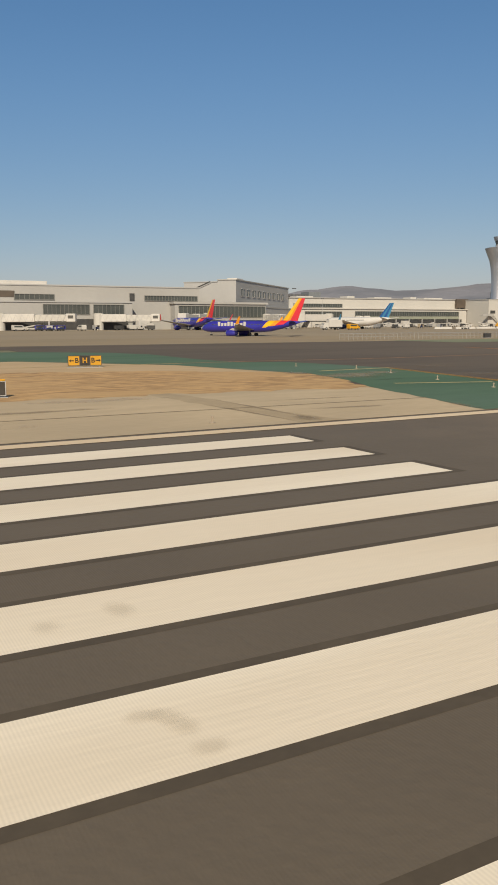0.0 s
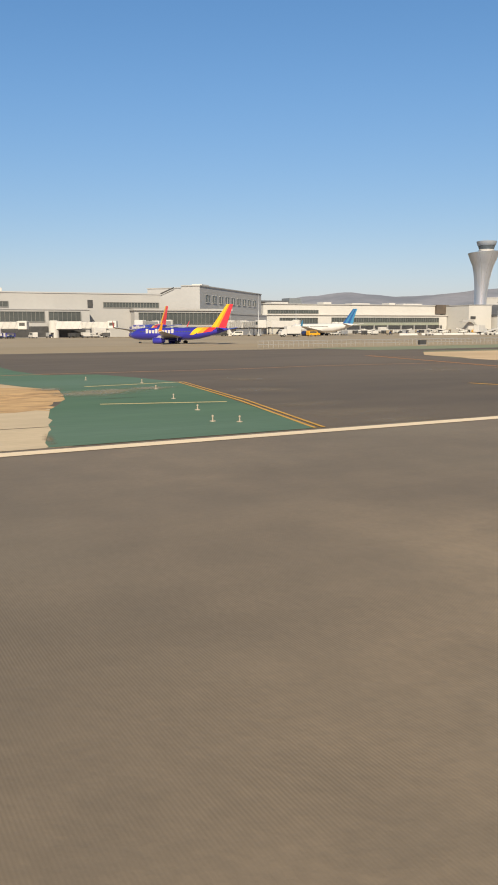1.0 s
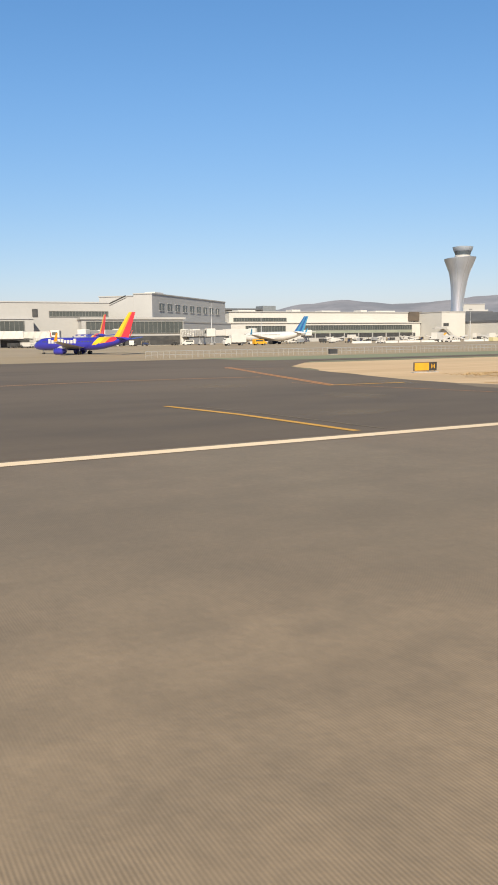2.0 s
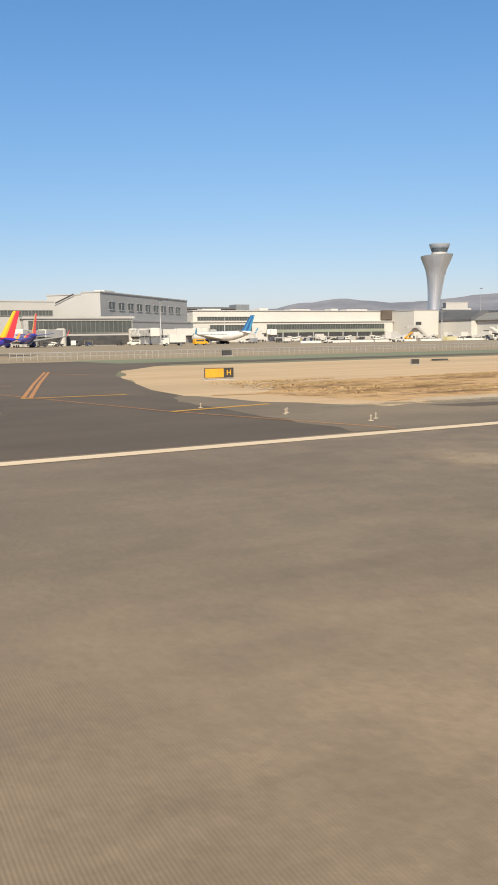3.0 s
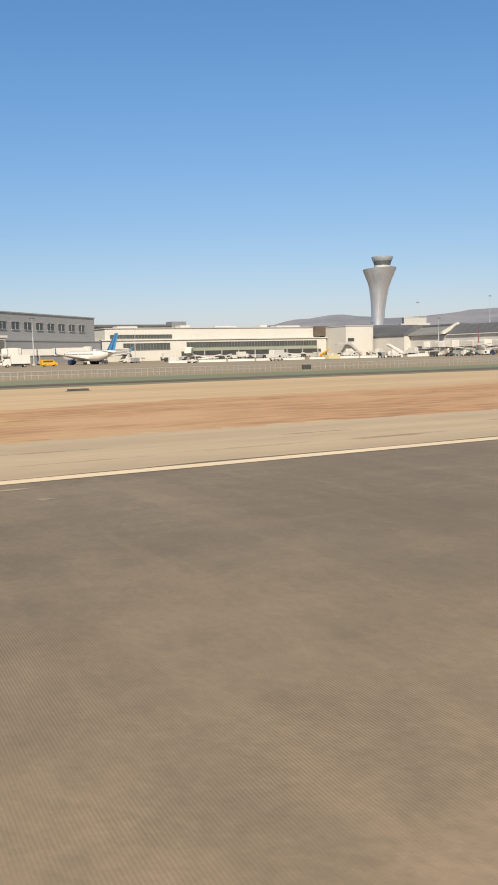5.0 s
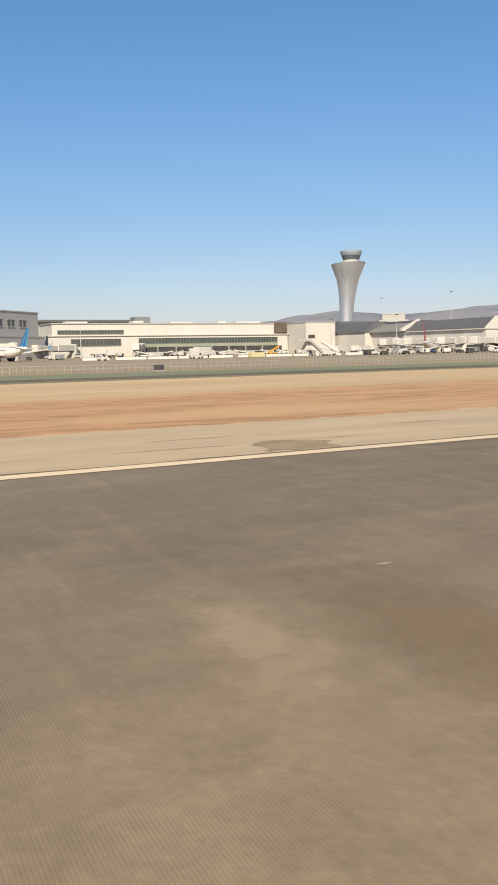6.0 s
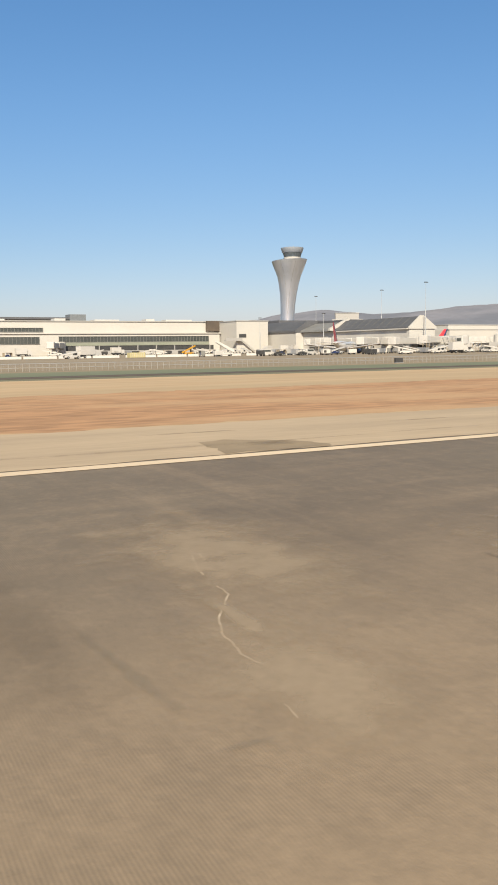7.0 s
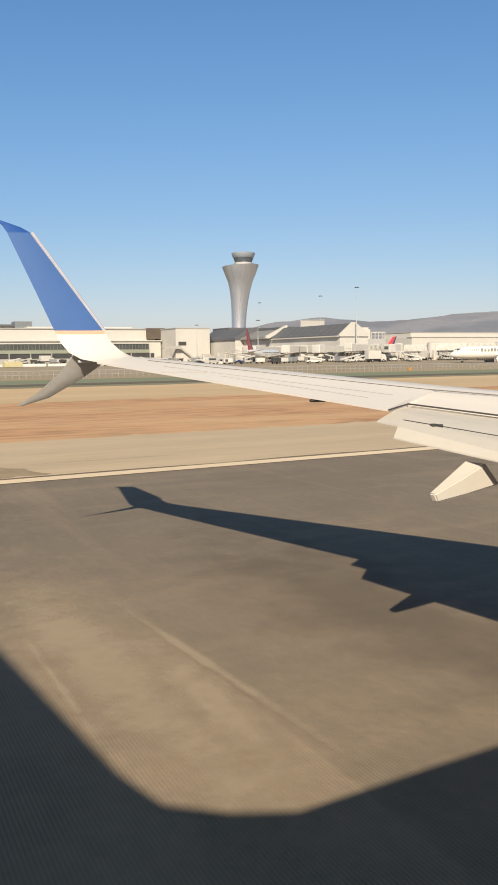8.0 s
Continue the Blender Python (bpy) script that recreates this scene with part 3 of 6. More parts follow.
# pier running towards the runway, with dark pitched roofs
pier = thing("pier", "cream boarding pier with dark pitched roofs and a gable end", "terminal", 0, 0, GROUND)
part("wall", boxes((420.5, 435, 286, 418, 0, 10.6)), CREAM, pier)
part("side_wall", boxes((415.9, 420.45, 376.2, 417.8, 0, 10.6)), CREAM, pier)
bm = bmesh.new()
prism(bm, [(419.9, 10.3), (435.4, 10.3), (435.4, 11.2), (428.0, 16.3), (426.2, 16.3), (419.9, 11.1)], 285.4, 286.2, "y")
part("gable", bm, CREAM, pier, "pointed cream gable end")
bm = bmesh.new()
prism(bm, [(419.6, 10.7), (435.2, 10.7), (435.2, 11.0), (428.1, 15.9), (426.4, 15.9), (419.6, 11.1)], 286.25, 344.1, "y")
part("roof", bm, DARKROOF, pier)
for i in range(1, 10):
    y = 286.25 + i * 5.8
    part("roof_seam", rod(bmesh.new(), (419.7, y, 11.2), (426.4, y, 15.95), 0.07, 4), MULLION, pier)
bm = bmesh.new()
prism(bm, [(418.6, 10.7), (438, 10.7), (434, 15.4), (428.4, 15.4), (418.8, 11.7)], 346, 376, "y")
part("roof", bm, mat("weathered_grey_roof", (0.24, 0.24, 0.235), (0.2, 0.2, 0.2), 0.6, scale=0.15, stretch=(1, 0.3, 1), fine=1.0), pier, "weathered paler grey roof")
bm = bmesh.new()
prism(bm, [(415.4, 10.7), (438, 10.7), (434, 17.0), (423, 17.0), (415.4, 11.9)], 376.1, 418, "y")
part("roof", bm, DARKROOF, pier)
bm = bmesh.new()
prism(bm, [(416.8, 10.9), (418.6, 10.9), (429.0, 16.6), (428.2, 17.4), (416.8, 12.0)], 344.15, 345.9, "y")
part("roof_stair", bm, CREAM, pier, "pale sloping stair enclosure")
part("roof_deck", boxes((429.5, 438, 346, 375.9, 15.5, 16.7)), DARKROOF, pier)
for y, h in ((291, 2.2), (308, 1.4), (326, 1.8), (352, 1.6), (366, 1.2)):
    part("wall_window", boxes((420.4, 420.47, y, y + 4.6, 3.4, 3.4 + h)), GLASS, pier)
# shade at the pier's foot, put into flat dark panels on its walls
part("undercroft", boxes((421.4, 434.2, 285.9, 285.98, 0.2, 4.3)), DARKMETAL_AND_SHADE, pier, "flat dark panel as shade of the open baggage level")
for y0, y1 in ((287, 300), (312, 323), (333, 343), (356, 370)):
    part("baggage_opening", boxes((420.4, 420.48, y0, y1, 0.2, 3.0)), DARKMETAL_AND_SHADE, pier)
for x in (421.2, 424.6, 428.0, 431.4, 434.3):
    part("pillar", boxes((x, x + 0.5, 285.3, 285.88, 0, 4.6)), CONCRETE, pier)
part("eave", boxes((419.3, 420.48, 286.3, 344.0, 10.2, 10.68)), CREAM, pier)

hall = thing("terminal_hall", "far pale grey hall with a stepped flat roof", "building", 590, 582, GROUND, -32)
part("wall", boxes((-13, 13, 0, 20, 0, 26.5)), GREYWALL, hall)
part("upper_storey", boxes((-10, 10, 1, 18, 26.5, 31.6)), CONCRETE, hall)
part("roof", boxes((-10.4, 10.4, 0.6, 18.4, 31.6, 32.1)), GREYWALL, hall)

t3 = thing("terminal_wing", "broad cream terminal wing with a stepped flat roof", "terminal", 0, 467, GROUND)
part("wall", boxes((603, 820, 0, 40, 0, 14.5)), CREAM, t3)
part("upper_wall", boxes((606, 820, 5, 38, 14.5, 18.2)), CREAM, t3)
part("roof", boxes((602.5, 820, -0.5, 5, 14.5, 14.9), (605.6, 820, 4.6, 38.5, 18.2, 18.6)), CONCRETE, t3)
window_row(t3, 690, 790, 0, 7.0, 10.0, 40, label="dark window band")
part("door_panel", boxes((745, 755, 4.8, 4.98, 15, 18)), BROWN, t3)
far_ctl = thing("rooftop_building", "small pale rooftop building with antenna frames", "building", 538.5, 424, GROUND)
part("wall", boxes((-9, 9, 0, 10, 0, 12.6)), GREYWALL, far_ctl)
part("upper_room", boxes((-8.4, -2.2, 1, 9, 12.6, 18.6), (-7.6, -3.0, 2, 8, 18.6, 19.8), bevel=0.1), WHITEPAINT, far_ctl)
part("frame", boxes(*[(x, x + 0.4, 0.3, 0.7, 12.6, 16.2) for x in (-2.0, 0.8, 3.6, 6.4, 8.6)], (-2, 9, 0.2, 0.8, 16.2, 16.8), (-2, 9, 0.3, 0.6, 14.2, 14.5)), WHITEPAINT, far_ctl)
part("canopy", boxes((-2.1, 9.2, 0.0, 9.4, 16.85, 17.15)), GREYWALL, far_ctl)

# ---- control tower ----


def tower():
    t = thing("control_tower", "torch-shaped silver airport control tower with a glazed cab", "tower", 464.0, 464.5, GROUND)
    n = 40

    def rows_ring(z, r, dx, tilt=0.0):
        out = []
        for i in range(n):
            a = 2 * math.pi * i / n
            x, y = r * math.cos(a), r * math.sin(a)
            side = (x * 0.85 - y * 0.53)
            out.append((x + dx * 0.85, y - dx * 0.53, z + tilt * side))
        return [(x, y, z * 1.03) for x, y, z in out]
    bm = bmesh.new()
    prof = [(0, 4.9, -1.9), (14, 4.6, -1.8), (22, 4.55, -1.7), (30, 4.9, -1.4), (37, 5.6, -1.0), (43, 6.6, -0.7), (48, 7.8, -0.4), (52, 9.5, -0.3), (55.5, 10.9, -0.25), (57.6, 11.7, -0.2)]
    loft(bm, [rows_ring(z, r, dx, 0.05 * max(0.0, (z - 40) / 18)) for z, r, dx in prof] + [rows_ring(57.9, 11.3, -0.2, 0.05), rows_ring(57.4, 10.0, -0.2, 0.05)])
    part("shaft", bm, TOWERSKIN, t, "flared silver metal shaft", 50)
    bm = bmesh.new()
    loft(bm, [rows_ring(57.0, 5.9, 1.5), rows_ring(58.9, 5.6, 1.7), rows_ring(59.3, 5.9, 1.7), rows_ring(59.7, 5.3, 1.7)])
    part("neck", bm, WHITEPAINT, t, "pale ring below the cab", 50)
    bm = bmesh.new()
    loft(bm, [rows_ring(59.7, 5.3, 1.7), rows_ring(62.4, 6.2, 1.7)])
    cab = part("cab_glazing", bm, mat("cab_glass", (0.1, 0.125, 0.15), (0.13, 0.155, 0.18), 0.08, 0.3, scale=0.4, spec=0.8), t, "grey-blue slanting cab glass", 50)
    for i in range(0, n, 2):
        part("mullion", rod(bmesh.new(), rows_ring(59.7, 5.34, 1.7)[i], rows_ring(62.4, 6.24, 1.7)[i], 0.05, 4), DARKMETAL_AND_SHADE, cab)
    bm = bmesh.new()
    loft(bm, [rows_ring(62.4, 6.2, 1.7), rows_ring(62.6, 6.6, 1.7), rows_ring(65.0, 7.4, 1.7), rows_ring(65.5, 7.5, 1.7), rows_ring(65.6, 7.1, 1.7)])
    part("cab_roof", bm, mat("cab_roof_metal", (0.42, 0.46, 0.52), (0.37, 0.41, 0.47), 0.45, 0.35), t, "blue-grey ring roof of the cab", 50)
    # folds in the skin, which wind down the shaft
    for a0, turn, z0, z1 in ((-98, -34, 8.0, 57.0), (-40, -46, 12.0, 57.5), (-150, 26, 22.0, 57.5)):
        bm = bmesh.new()
        last = None
        for k in range(25):
            z = z0 + (z1 - z0) * k / 24
            for (za, ra, da), (zb, rb, db) in zip(prof, prof[1:]):
                if za <= z <= zb:
                    f = (z - za) / (zb - za)
                    r, dx = ra + (rb - ra) * f, da + (db - da) * f
            a = radians(a0 + turn * (1 - k / 24))
            x, y = r * math.cos(a), r * math.sin(a)
            p = (x + dx * 0.85, y - dx * 0.53, (z + 0.05 * max(0.0, (z - 40) / 18) * (x * 0.85 - y * 0.53)) * 1.03)
            if last:
                rod(bm, last, p, 0.1, 5)
            last = p
        # thin rods, darker than the skin, carry the folds' shade as colour
        part("fold", bm, mat("fold_shadow_metal", (0.4, 0.4, 0.41), None, 0.5, 0.5), t, "fold line in the metal skin, coloured dark as its shade")
    for dx, h in ((-2.2, 1.0), (-0.4, 1.6), (1.0, 1.2), (3.2, 1.7), (5.2, 1.1)):
        part("antenna", rod(bmesh.new(), (dx, 0.3, 67.4), (dx, 0.3, 67.6 + h), 0.07, 5), STEEL, t)
    bm = bmesh.new()
    box(bm, -12, 28, -6, 18, 17.0, 20.4)
    part("base_block", bm, DARKROOF, t, "dark low block at the foot of the tower")
    part("base_wall", boxes((-11, 27, -5, 17, 0, 17.0)), GREYWALL, t)


tower()

# ---- lamp posts and mast ----


def light_pole(x, y, h, label="tall slim steel apron light pole"):
    p = thing("light_pole", label, "light pole", x, y, GROUND, group="apron light poles")
    bm = bmesh.new()
    upright(bm, [(0, 0.26), (min(18.0, h * 0.6), 0.2), (min(18.2, h * 0.61), 0.09), (h, 0.06)], 8)
    part("pole", bm, POLEGREY, p, smooth=True)
    part("lamp_head", boxes((-0.8, 0.8, -0.15, 0.15, h - 0.1, h + 0.1), (-0.95, -0.35, -0.45, 0.15, h - 0.3, h - 0.1), (0.35, 0.95, -0.45, 0.15, h - 0.3, h - 0.1)), DARKMETAL_AND_SHADE, p)
    upright(bm2 := bmesh.new(), [(0, 0.8), (0.7, 0.7)], 8)
    part("footing", bm2, CONCRETE, p)


for x, y, h in ((395.8, 379.9, 18.6), (441, 333.9, 31), (426.3, 282.2, 30.6), (439.4, 393.3, 31.5), (409.3, 338.6, 19.3), (190.5, 319.9, 18.4), (262, 405, 17)):
    light_pole(x, y, h)

# ---- aircraft ----


def fin_surface(bm, root, tip, thick):
    """A tapered surface from a root chord to a tip chord; each chord is (front point, rear point)."""
    rings = []
    for (f, r), th in ((root, thick), (tip, thick * 0.55)):
        f, r = Vector(f), Vector(r)
        side = Vector((0, 1, 0)) if abs(tip[0][1] - root[0][1]) < 1.0 else Vector((0, 0, 1))
        pts = []
        for u, w in ((0, 0), (0.12, 0.8), (0.4, 1.0), (0.75, 0.55), (1, 0.03), (0.75, -0.55), (0.4, -1.0), (0.12, -0.8)):
            pts.append(f + (r - f) * u + side * th * w * 0.5)
        rings.append(pts)
    return loft(bm, rings)


def airliner(label, x, y, heading, s, body, fin_cols, belly=None, bars=None, engine=None, winglet=None, bands=(), fin_top=12.3):
    """A single-aisle jet. heading: degrees from +x. s: scale on 39 m. The nose points along +x of the thing."""
    p = thing("airliner", label, "aircraft", x, y, GROUND if y > 230 else gz(y), heading)
    L, r, zc = 38.0 * s, 1.95 * s, 3.3 * s
    prof = [(0.0, 0.02, -0.35), (0.008, 0.28, -0.33), (0.03, 0.55, -0.24), (0.06, 0.78, -0.12), (0.1, 0.94, -0.03), (0.14, 1.0, 0), (0.62, 1.0, 0), (0.72, 0.93, 0.09), (0.82, 0.72, 0.3), (0.9, 0.5, 0.5), (0.96, 0.3, 0.64), (1.0, 0.1, 0.72)]
    bm = bmesh.new()
    loft(bm, [ring(L * (0.5 - u), 0, zc + dz * r, r * k, r * k * 1.03, 24) for u, k, dz in prof])
    fus = part("fuselage", bm, body, p, smooth=50)
    bm = bmesh.new()
    for sgn in (-1, 1):
        for i in range(34):
            u = 0.14 + i * 0.0155
            if 0.36 < u < 0.38 or (bars and 0.5 - bars[0] - 0.01 < u < 0.5 - bars[0] + 13.7 * bars[1] / L):
                continue
            box(bm, L * (0.5 - u) - 0.13 * s, L * (0.5 - u) + 0.13 * s, sgn * r * 0.985 - 0.02, sgn * r * 0.985 + 0.02, zc + 0.28 * r, zc + 0.47 * r)
    part("cabin_glazing", bm, GLASS, fus)["kind"] = "stuff"
    part("cockpit_glass", boxes((L * 0.5 - 0.085 * L, L * 0.5 - 0.047 * L, -0.6 * r, 0.6 * r, zc + 0.3 * r, zc + 0.62 * r), bevel=0.1), GLASS, fus)
    if belly:
        bm = bmesh.new()
        loft(bm, [ring(L * (0.5 - u), 0, zc - 0.12 * r, r * 0.9 * k, r * 1.0 * k, 16) for u, k in ((0.3, 0.5), (0.36, 0.98), (0.56, 0.98), (0.62, 0.5))])
        part("belly_fairing", bm, belly, fus, smooth=50)
    # coloured bands that sweep round the rear fuselage
    for (u0, u1, k0, k1), m in bands:
        rows = []
        for u in (u0, (u0 + u1) / 2, u1):
            ks = [(q[0], q[1], q[2]) for q in prof]
            for a, b in zip(ks, ks[1:]):
                if a[0] <= u <= b[0]:
                    t = (u - a[0]) / (b[0] - a[0])
                    kk, dz = a[1] + (b[1] - a[1]) * t, a[2] + (b[2] - a[2]) * t
            rr = []
            for i in range(24):
                ang = 2 * math.pi * i / 24
                lean = k0 * math.sin(ang) * r
                rr.append((L * (0.5 - u) - lean, r * kk * 1.012 * math.cos(ang), zc + dz * r + r * kk * 1.03 * 1.012 * math.sin(ang)))
            rows.append(rr)
        bm = bmesh.new()
        loft(bm, rows, close=False)
        part("tail_band", bm, m, fus, smooth=50)
    if bars:
        x0, w, hgt, m = bars
        for sgn in (-1, 1):
            for i in range(9):
                xx = x0 * L - i * w * 1.5
                part("title_bar", boxes((xx - w, xx, sgn * r * 0.93 - 0.14, sgn * r * 0.93 + 0.14, zc + 0.1 * r, zc + 0.1 * r + hgt * (1.2 if i in (0, 3, 4, 8) else 0.85))), m, fus)
    for sgn in (-1, 1):
        bm = bmesh.new()
        fin_surface(bm, ((L * 0.14, sgn * r * 0.8, zc - 0.55 * r), (-L * 0.07, sgn * r * 0.8, zc - 0.6 * r)), ((-L * 0.075, sgn * 16.2 * s, zc + 0.45 * r), (-L * 0.112, sgn * 16.2 * s, zc + 0.45 * r)), 0.9 * s)
        wing = part("wing", bm, WINGGREY if body is not PLANEWHITE else WINGWHITE, p, smooth=40)
        if winglet:
            bm = bmesh.new()
            fin_surface(bm, ((-L * 0.075, sgn * 16.15 * s, zc + 0.43 * r), (-L * 0.112, sgn * 16.15 * s, zc + 0.43 * r)), ((-L * 0.12, sgn * 16.9 * s, zc + 1.7 * r), (-L * 0.136, sgn * 16.9 * s, zc + 1.7 * r)), 0.16 * s)
            part("winglet", bm, winglet, wing)
        bm = bmesh.new()
        fin_surface(bm, ((-L * 0.4, sgn * r * 0.3, zc + 0.55 * r), (-L * 0.475, sgn * r * 0.3, zc + 0.55 * r)), ((-L * 0.475, sgn * 6.6 * s, zc + 0.95 * r), (-L * 0.505, sgn * 6.6 * s, zc + 0.95 * r)), 0.4 * s)
        part("tailplane", bm, body if body is not PLANEWHITE else WINGWHITE, p, smooth=40)
        bm = bmesh.new()
        ex, ey, ez = L * 0.125, sgn * 4.9 * s, zc - 1.15 * r
        loft(bm, [ring(ex - u * s, ey, ez, q * s, q * s, 18) for u, q in ((-1.5, 0.8), (-1.6, 0.95), (-1.2, 1.05), (0.4, 1.08), (1.8, 0.85), (2.6, 0.55))])
        eng = part("engine", bm, engine or body, p, smooth=40)
        bm = bmesh.new()
        loft(bm, [ring(ex + 1.62 * s, ey, ez, 0.96 * s, 0.96 * s, 18), ring(ex + 1.35 * s, ey, ez, 1.06 * s, 1.06 * s, 18)], close=False)
        part("intake_lip", bm, SILVER, eng, smooth=40)
        bm = bmesh.new()
        prism(bm, [(ex + 0.8 * s, ez + 0.9 * s), (ex - 2.0 * s, ez + 0.6 * s), (ex - 3.2 * s, ez + 1.6 * s), (ex - 0.6 * s, ez + 1.7 * s)], ey - 0.12, ey + 0.12, "y")
        part("pylon", bm, WINGGREY, eng)
        bm = bmesh.new()
        gx, gy = -L * 0.035, sgn * 2.6 * s
        rod(bm, (gx, gy, 0.5 * s), (gx, gy * 0.9, zc - 0.6 * r), 0.12 * s)
        gear = part("main_gear", bm, STEEL, p)
        bm = bmesh.new()
        for o in (-0.4, 0.4):
            rod(bm, (gx, gy + (o - 0.16) * s, 0.55 * s), (gx, gy + (o + 0.16) * s, 0.55 * s), 0.55 * s, 16)
        part("tyre", bm, RUBBER, gear, smooth=40)
    bm = bmesh.new()
    rod(bm, (L * 0.4, 0, 0.4 * s), (L * 0.4, 0, zc - 0.8 * r), 0.1 * s)
    ng = part("nose_gear", bm, STEEL, p)
    bm = bmesh.new()
    for o in (-0.25, 0.25):
        rod(bm, (L * 0.4, (o - 0.1) * s, 0.36 * s), (L * 0.4, (o + 0.1) * s, 0.36 * s), 0.36 * s, 14)
    part("tyre", bm, RUBBER, ng, smooth=40)
    # fin, cut into slanted bands of colour from front to rear
    zb, zt = zc + 0.75 * r, fin_top * s
    n = len(fin_cols)
    for i, m in enumerate(fin_cols):
        a, b = i / n, (i + 1) / n

        def chord(u, top):
            f, q = (-L * 0.488, -L * 0.55) if top else (-L * 0.325, -L * 0.475)
            return f + (q - f) * u
        rings = []
        for top, z, th in ((0, zb, 0.36 * s), (1, zt, 0.16 * s)):
            x0, x1 = chord(a, top), chord(b, top)
            ya = th * (0.5 if a > 0 else 0.1)
            yb = th * (0.5 if b < 1 else 0.08)
            rings.append([(x0, -ya, z), ((x0 + x1) / 2, -th * 0.55, z), (x1, -yb, z), (x1, yb, z), ((x0 + x1) / 2, th * 0.55, z), (x0, ya, z)])
        bm = bmesh.new()
        loft(bm, rings)
        part("fin", bm, m, p)
    return p


airliner("deep blue airliner with a yellow and red tail on the apron", 90.9, 177.6, 125, 0.715, BLUE, (GOLD, GOLD, ORANGE, RED, RED, RED), fin_top=12.6, bars=(0.3, 0.6, 0.85, WHITEPAINT), engine=BLUE, winglet=ORANGE,
         bands=(((0.66, 0.73, 0.9, 0), GOLD), ((0.73, 0.78, 0.9, 0), ORANGE), ((0.78, 0.86, 0.9, 0), RED)))
airliner("deep blue airliner with a red tail parked nose to the concourse", 127.5, 293.5, 92, 0.93, BLUE, (GOLD, RED, RED), bars=(0.33, 1.0, 1.1, WHITEPAINT), engine=BLUE, winglet=RED,
         bands=(((0.70, 0.75, 0.9, 0), GOLD), ((0.75, 0.83, 0.9, 0), RED)))
airliner("white airliner with a blue patterned tail parked at the terminal", 203.8, 289.4, 105, 0.95, PLANEWHITE, (BLUETAIL, SKYBLUE, BLUETAIL, SKYBLUE), fin_top=11.4, engine=NAVY, winglet=SKYBLUE)
airliner("white airliner with a dark red tail parked at the pier", 376.4, 271.6, 42, 0.93, PLANEWHITE, (NAVY, DARKRED, DARKRED), fin_top=12.9, belly=GREYWALL, engine=NAVY, winglet=WHITEPAINT)
airliner("white airliner with a red and blue tail beyond the pier", 487.8, 365.9, 155, 0.93, PLANEWHITE, (RED, RED, NAVY), fin_top=13.1, engine=NAVY, winglet=WHITEPAINT)
airliner("white airliner with grey title bars at the edge of the apron", 420, 189, 155, 1.0, PLANEWHITE, (WINGBLUE, WINGBLUE), bars=(0.26, 0.68, 0.85, MULLION), engine=WINGWHITE, winglet=WINGBLUE)

# ---- jet bridges ----


def jet_bridge(a, b, z=3.6, cab=True, label="white jet bridge on a steel column"):
    """A boarding tunnel from a (at the building) to b (at the aircraft)."""
    (ax, ay), (bx, by) = a, b
    L = math.hypot(bx - ax, by - ay)
    p = thing("jet_bridge", label, "jet bridge", ax, ay, GROUND if ay > 230 else gz(ay), math.degrees(math.atan2(by - ay, bx - ax)), group="jet bridges")
    part("outer_tunnel", boxes((0, L * 0.52, -1.7, 1.7, z, z + 3.1), bevel=0.12), WHITEPAINT, p)
    part("inner_tunnel", boxes((L * 0.52, L, -1.4, 1.4, z + 0.2, z + 2.8), bevel=0.1), CREAM, p)
    for i in range(int(L / 2.4)):
        x = i * 2.4 + 0.6
        part("truss_bar", rod(bmesh.new(), (x, -1.75, z + 0.1), (x + 1.2, -1.75, z + 3.0), 0.06, 4), STEEL, p)
        part("truss_bar", rod(bmesh.new(), (x + 1.2, -1.75, z + 3.0), (x + 2.4, -1.75, z + 0.1), 0.06, 4), STEEL, p)
    # added dark box: carries the shade beneath the tunnel in its colour
    part("underframe", boxes((0.5, L * 0.98, -1.2, 1.2, z - 0.35, z - 0.01)), DARKMETAL_AND_SHADE, p, "dark box for the shaded underside")
    bm = bmesh.new()
    upright(bm, [(0, 2.1), (z + 3.3, 2.1), (z + 3.6, 1.2)], 14)
    part("rotunda", bm, CREAM, p, smooth=40)
    part("column", boxes((L * 0.72, L * 0.72 + 0.5, -1.3, -0.8, 0.5, z + 0.2), (L * 0.72, L * 0.72 + 0.5, 0.8, 1.3, 0.5, z + 0.2), (L * 0.72 - 0.4, L * 0.72 + 0.9, -1.6, 1.6, 0.45, 1.0)), STEEL, p)
    bm = bmesh.new()
    for o in (-1.3, 1.3):
        rod(bm, (L * 0.72 + 0.25, o - 0.25, 0.5), (L * 0.72 + 0.25, o + 0.25, 0.5), 0.5, 12)
    part("wheels", bm, RUBBER, p)
    if cab:
        part("cab", boxes((L - 0.5, L + 3.2, -1.9, 1.9, z - 0.1, z + 3.2), bevel=0.25), WHITEPAINT, p)
        part("cab_window", boxes((L + 0.3, L + 2.4, -1.95, -1.9, z + 1.3, z + 2.5)), GLASS, p)
        bm = bmesh.new()
        for i in range(12):
            box(bm, L - 0.8 - i * 0.34, L - 0.4 - i * 0.34, 1.95, 2.9, z - 0.3 * i, z + 0.06 - 0.3 * i)
        part("service_stair", bm, STEEL, p)


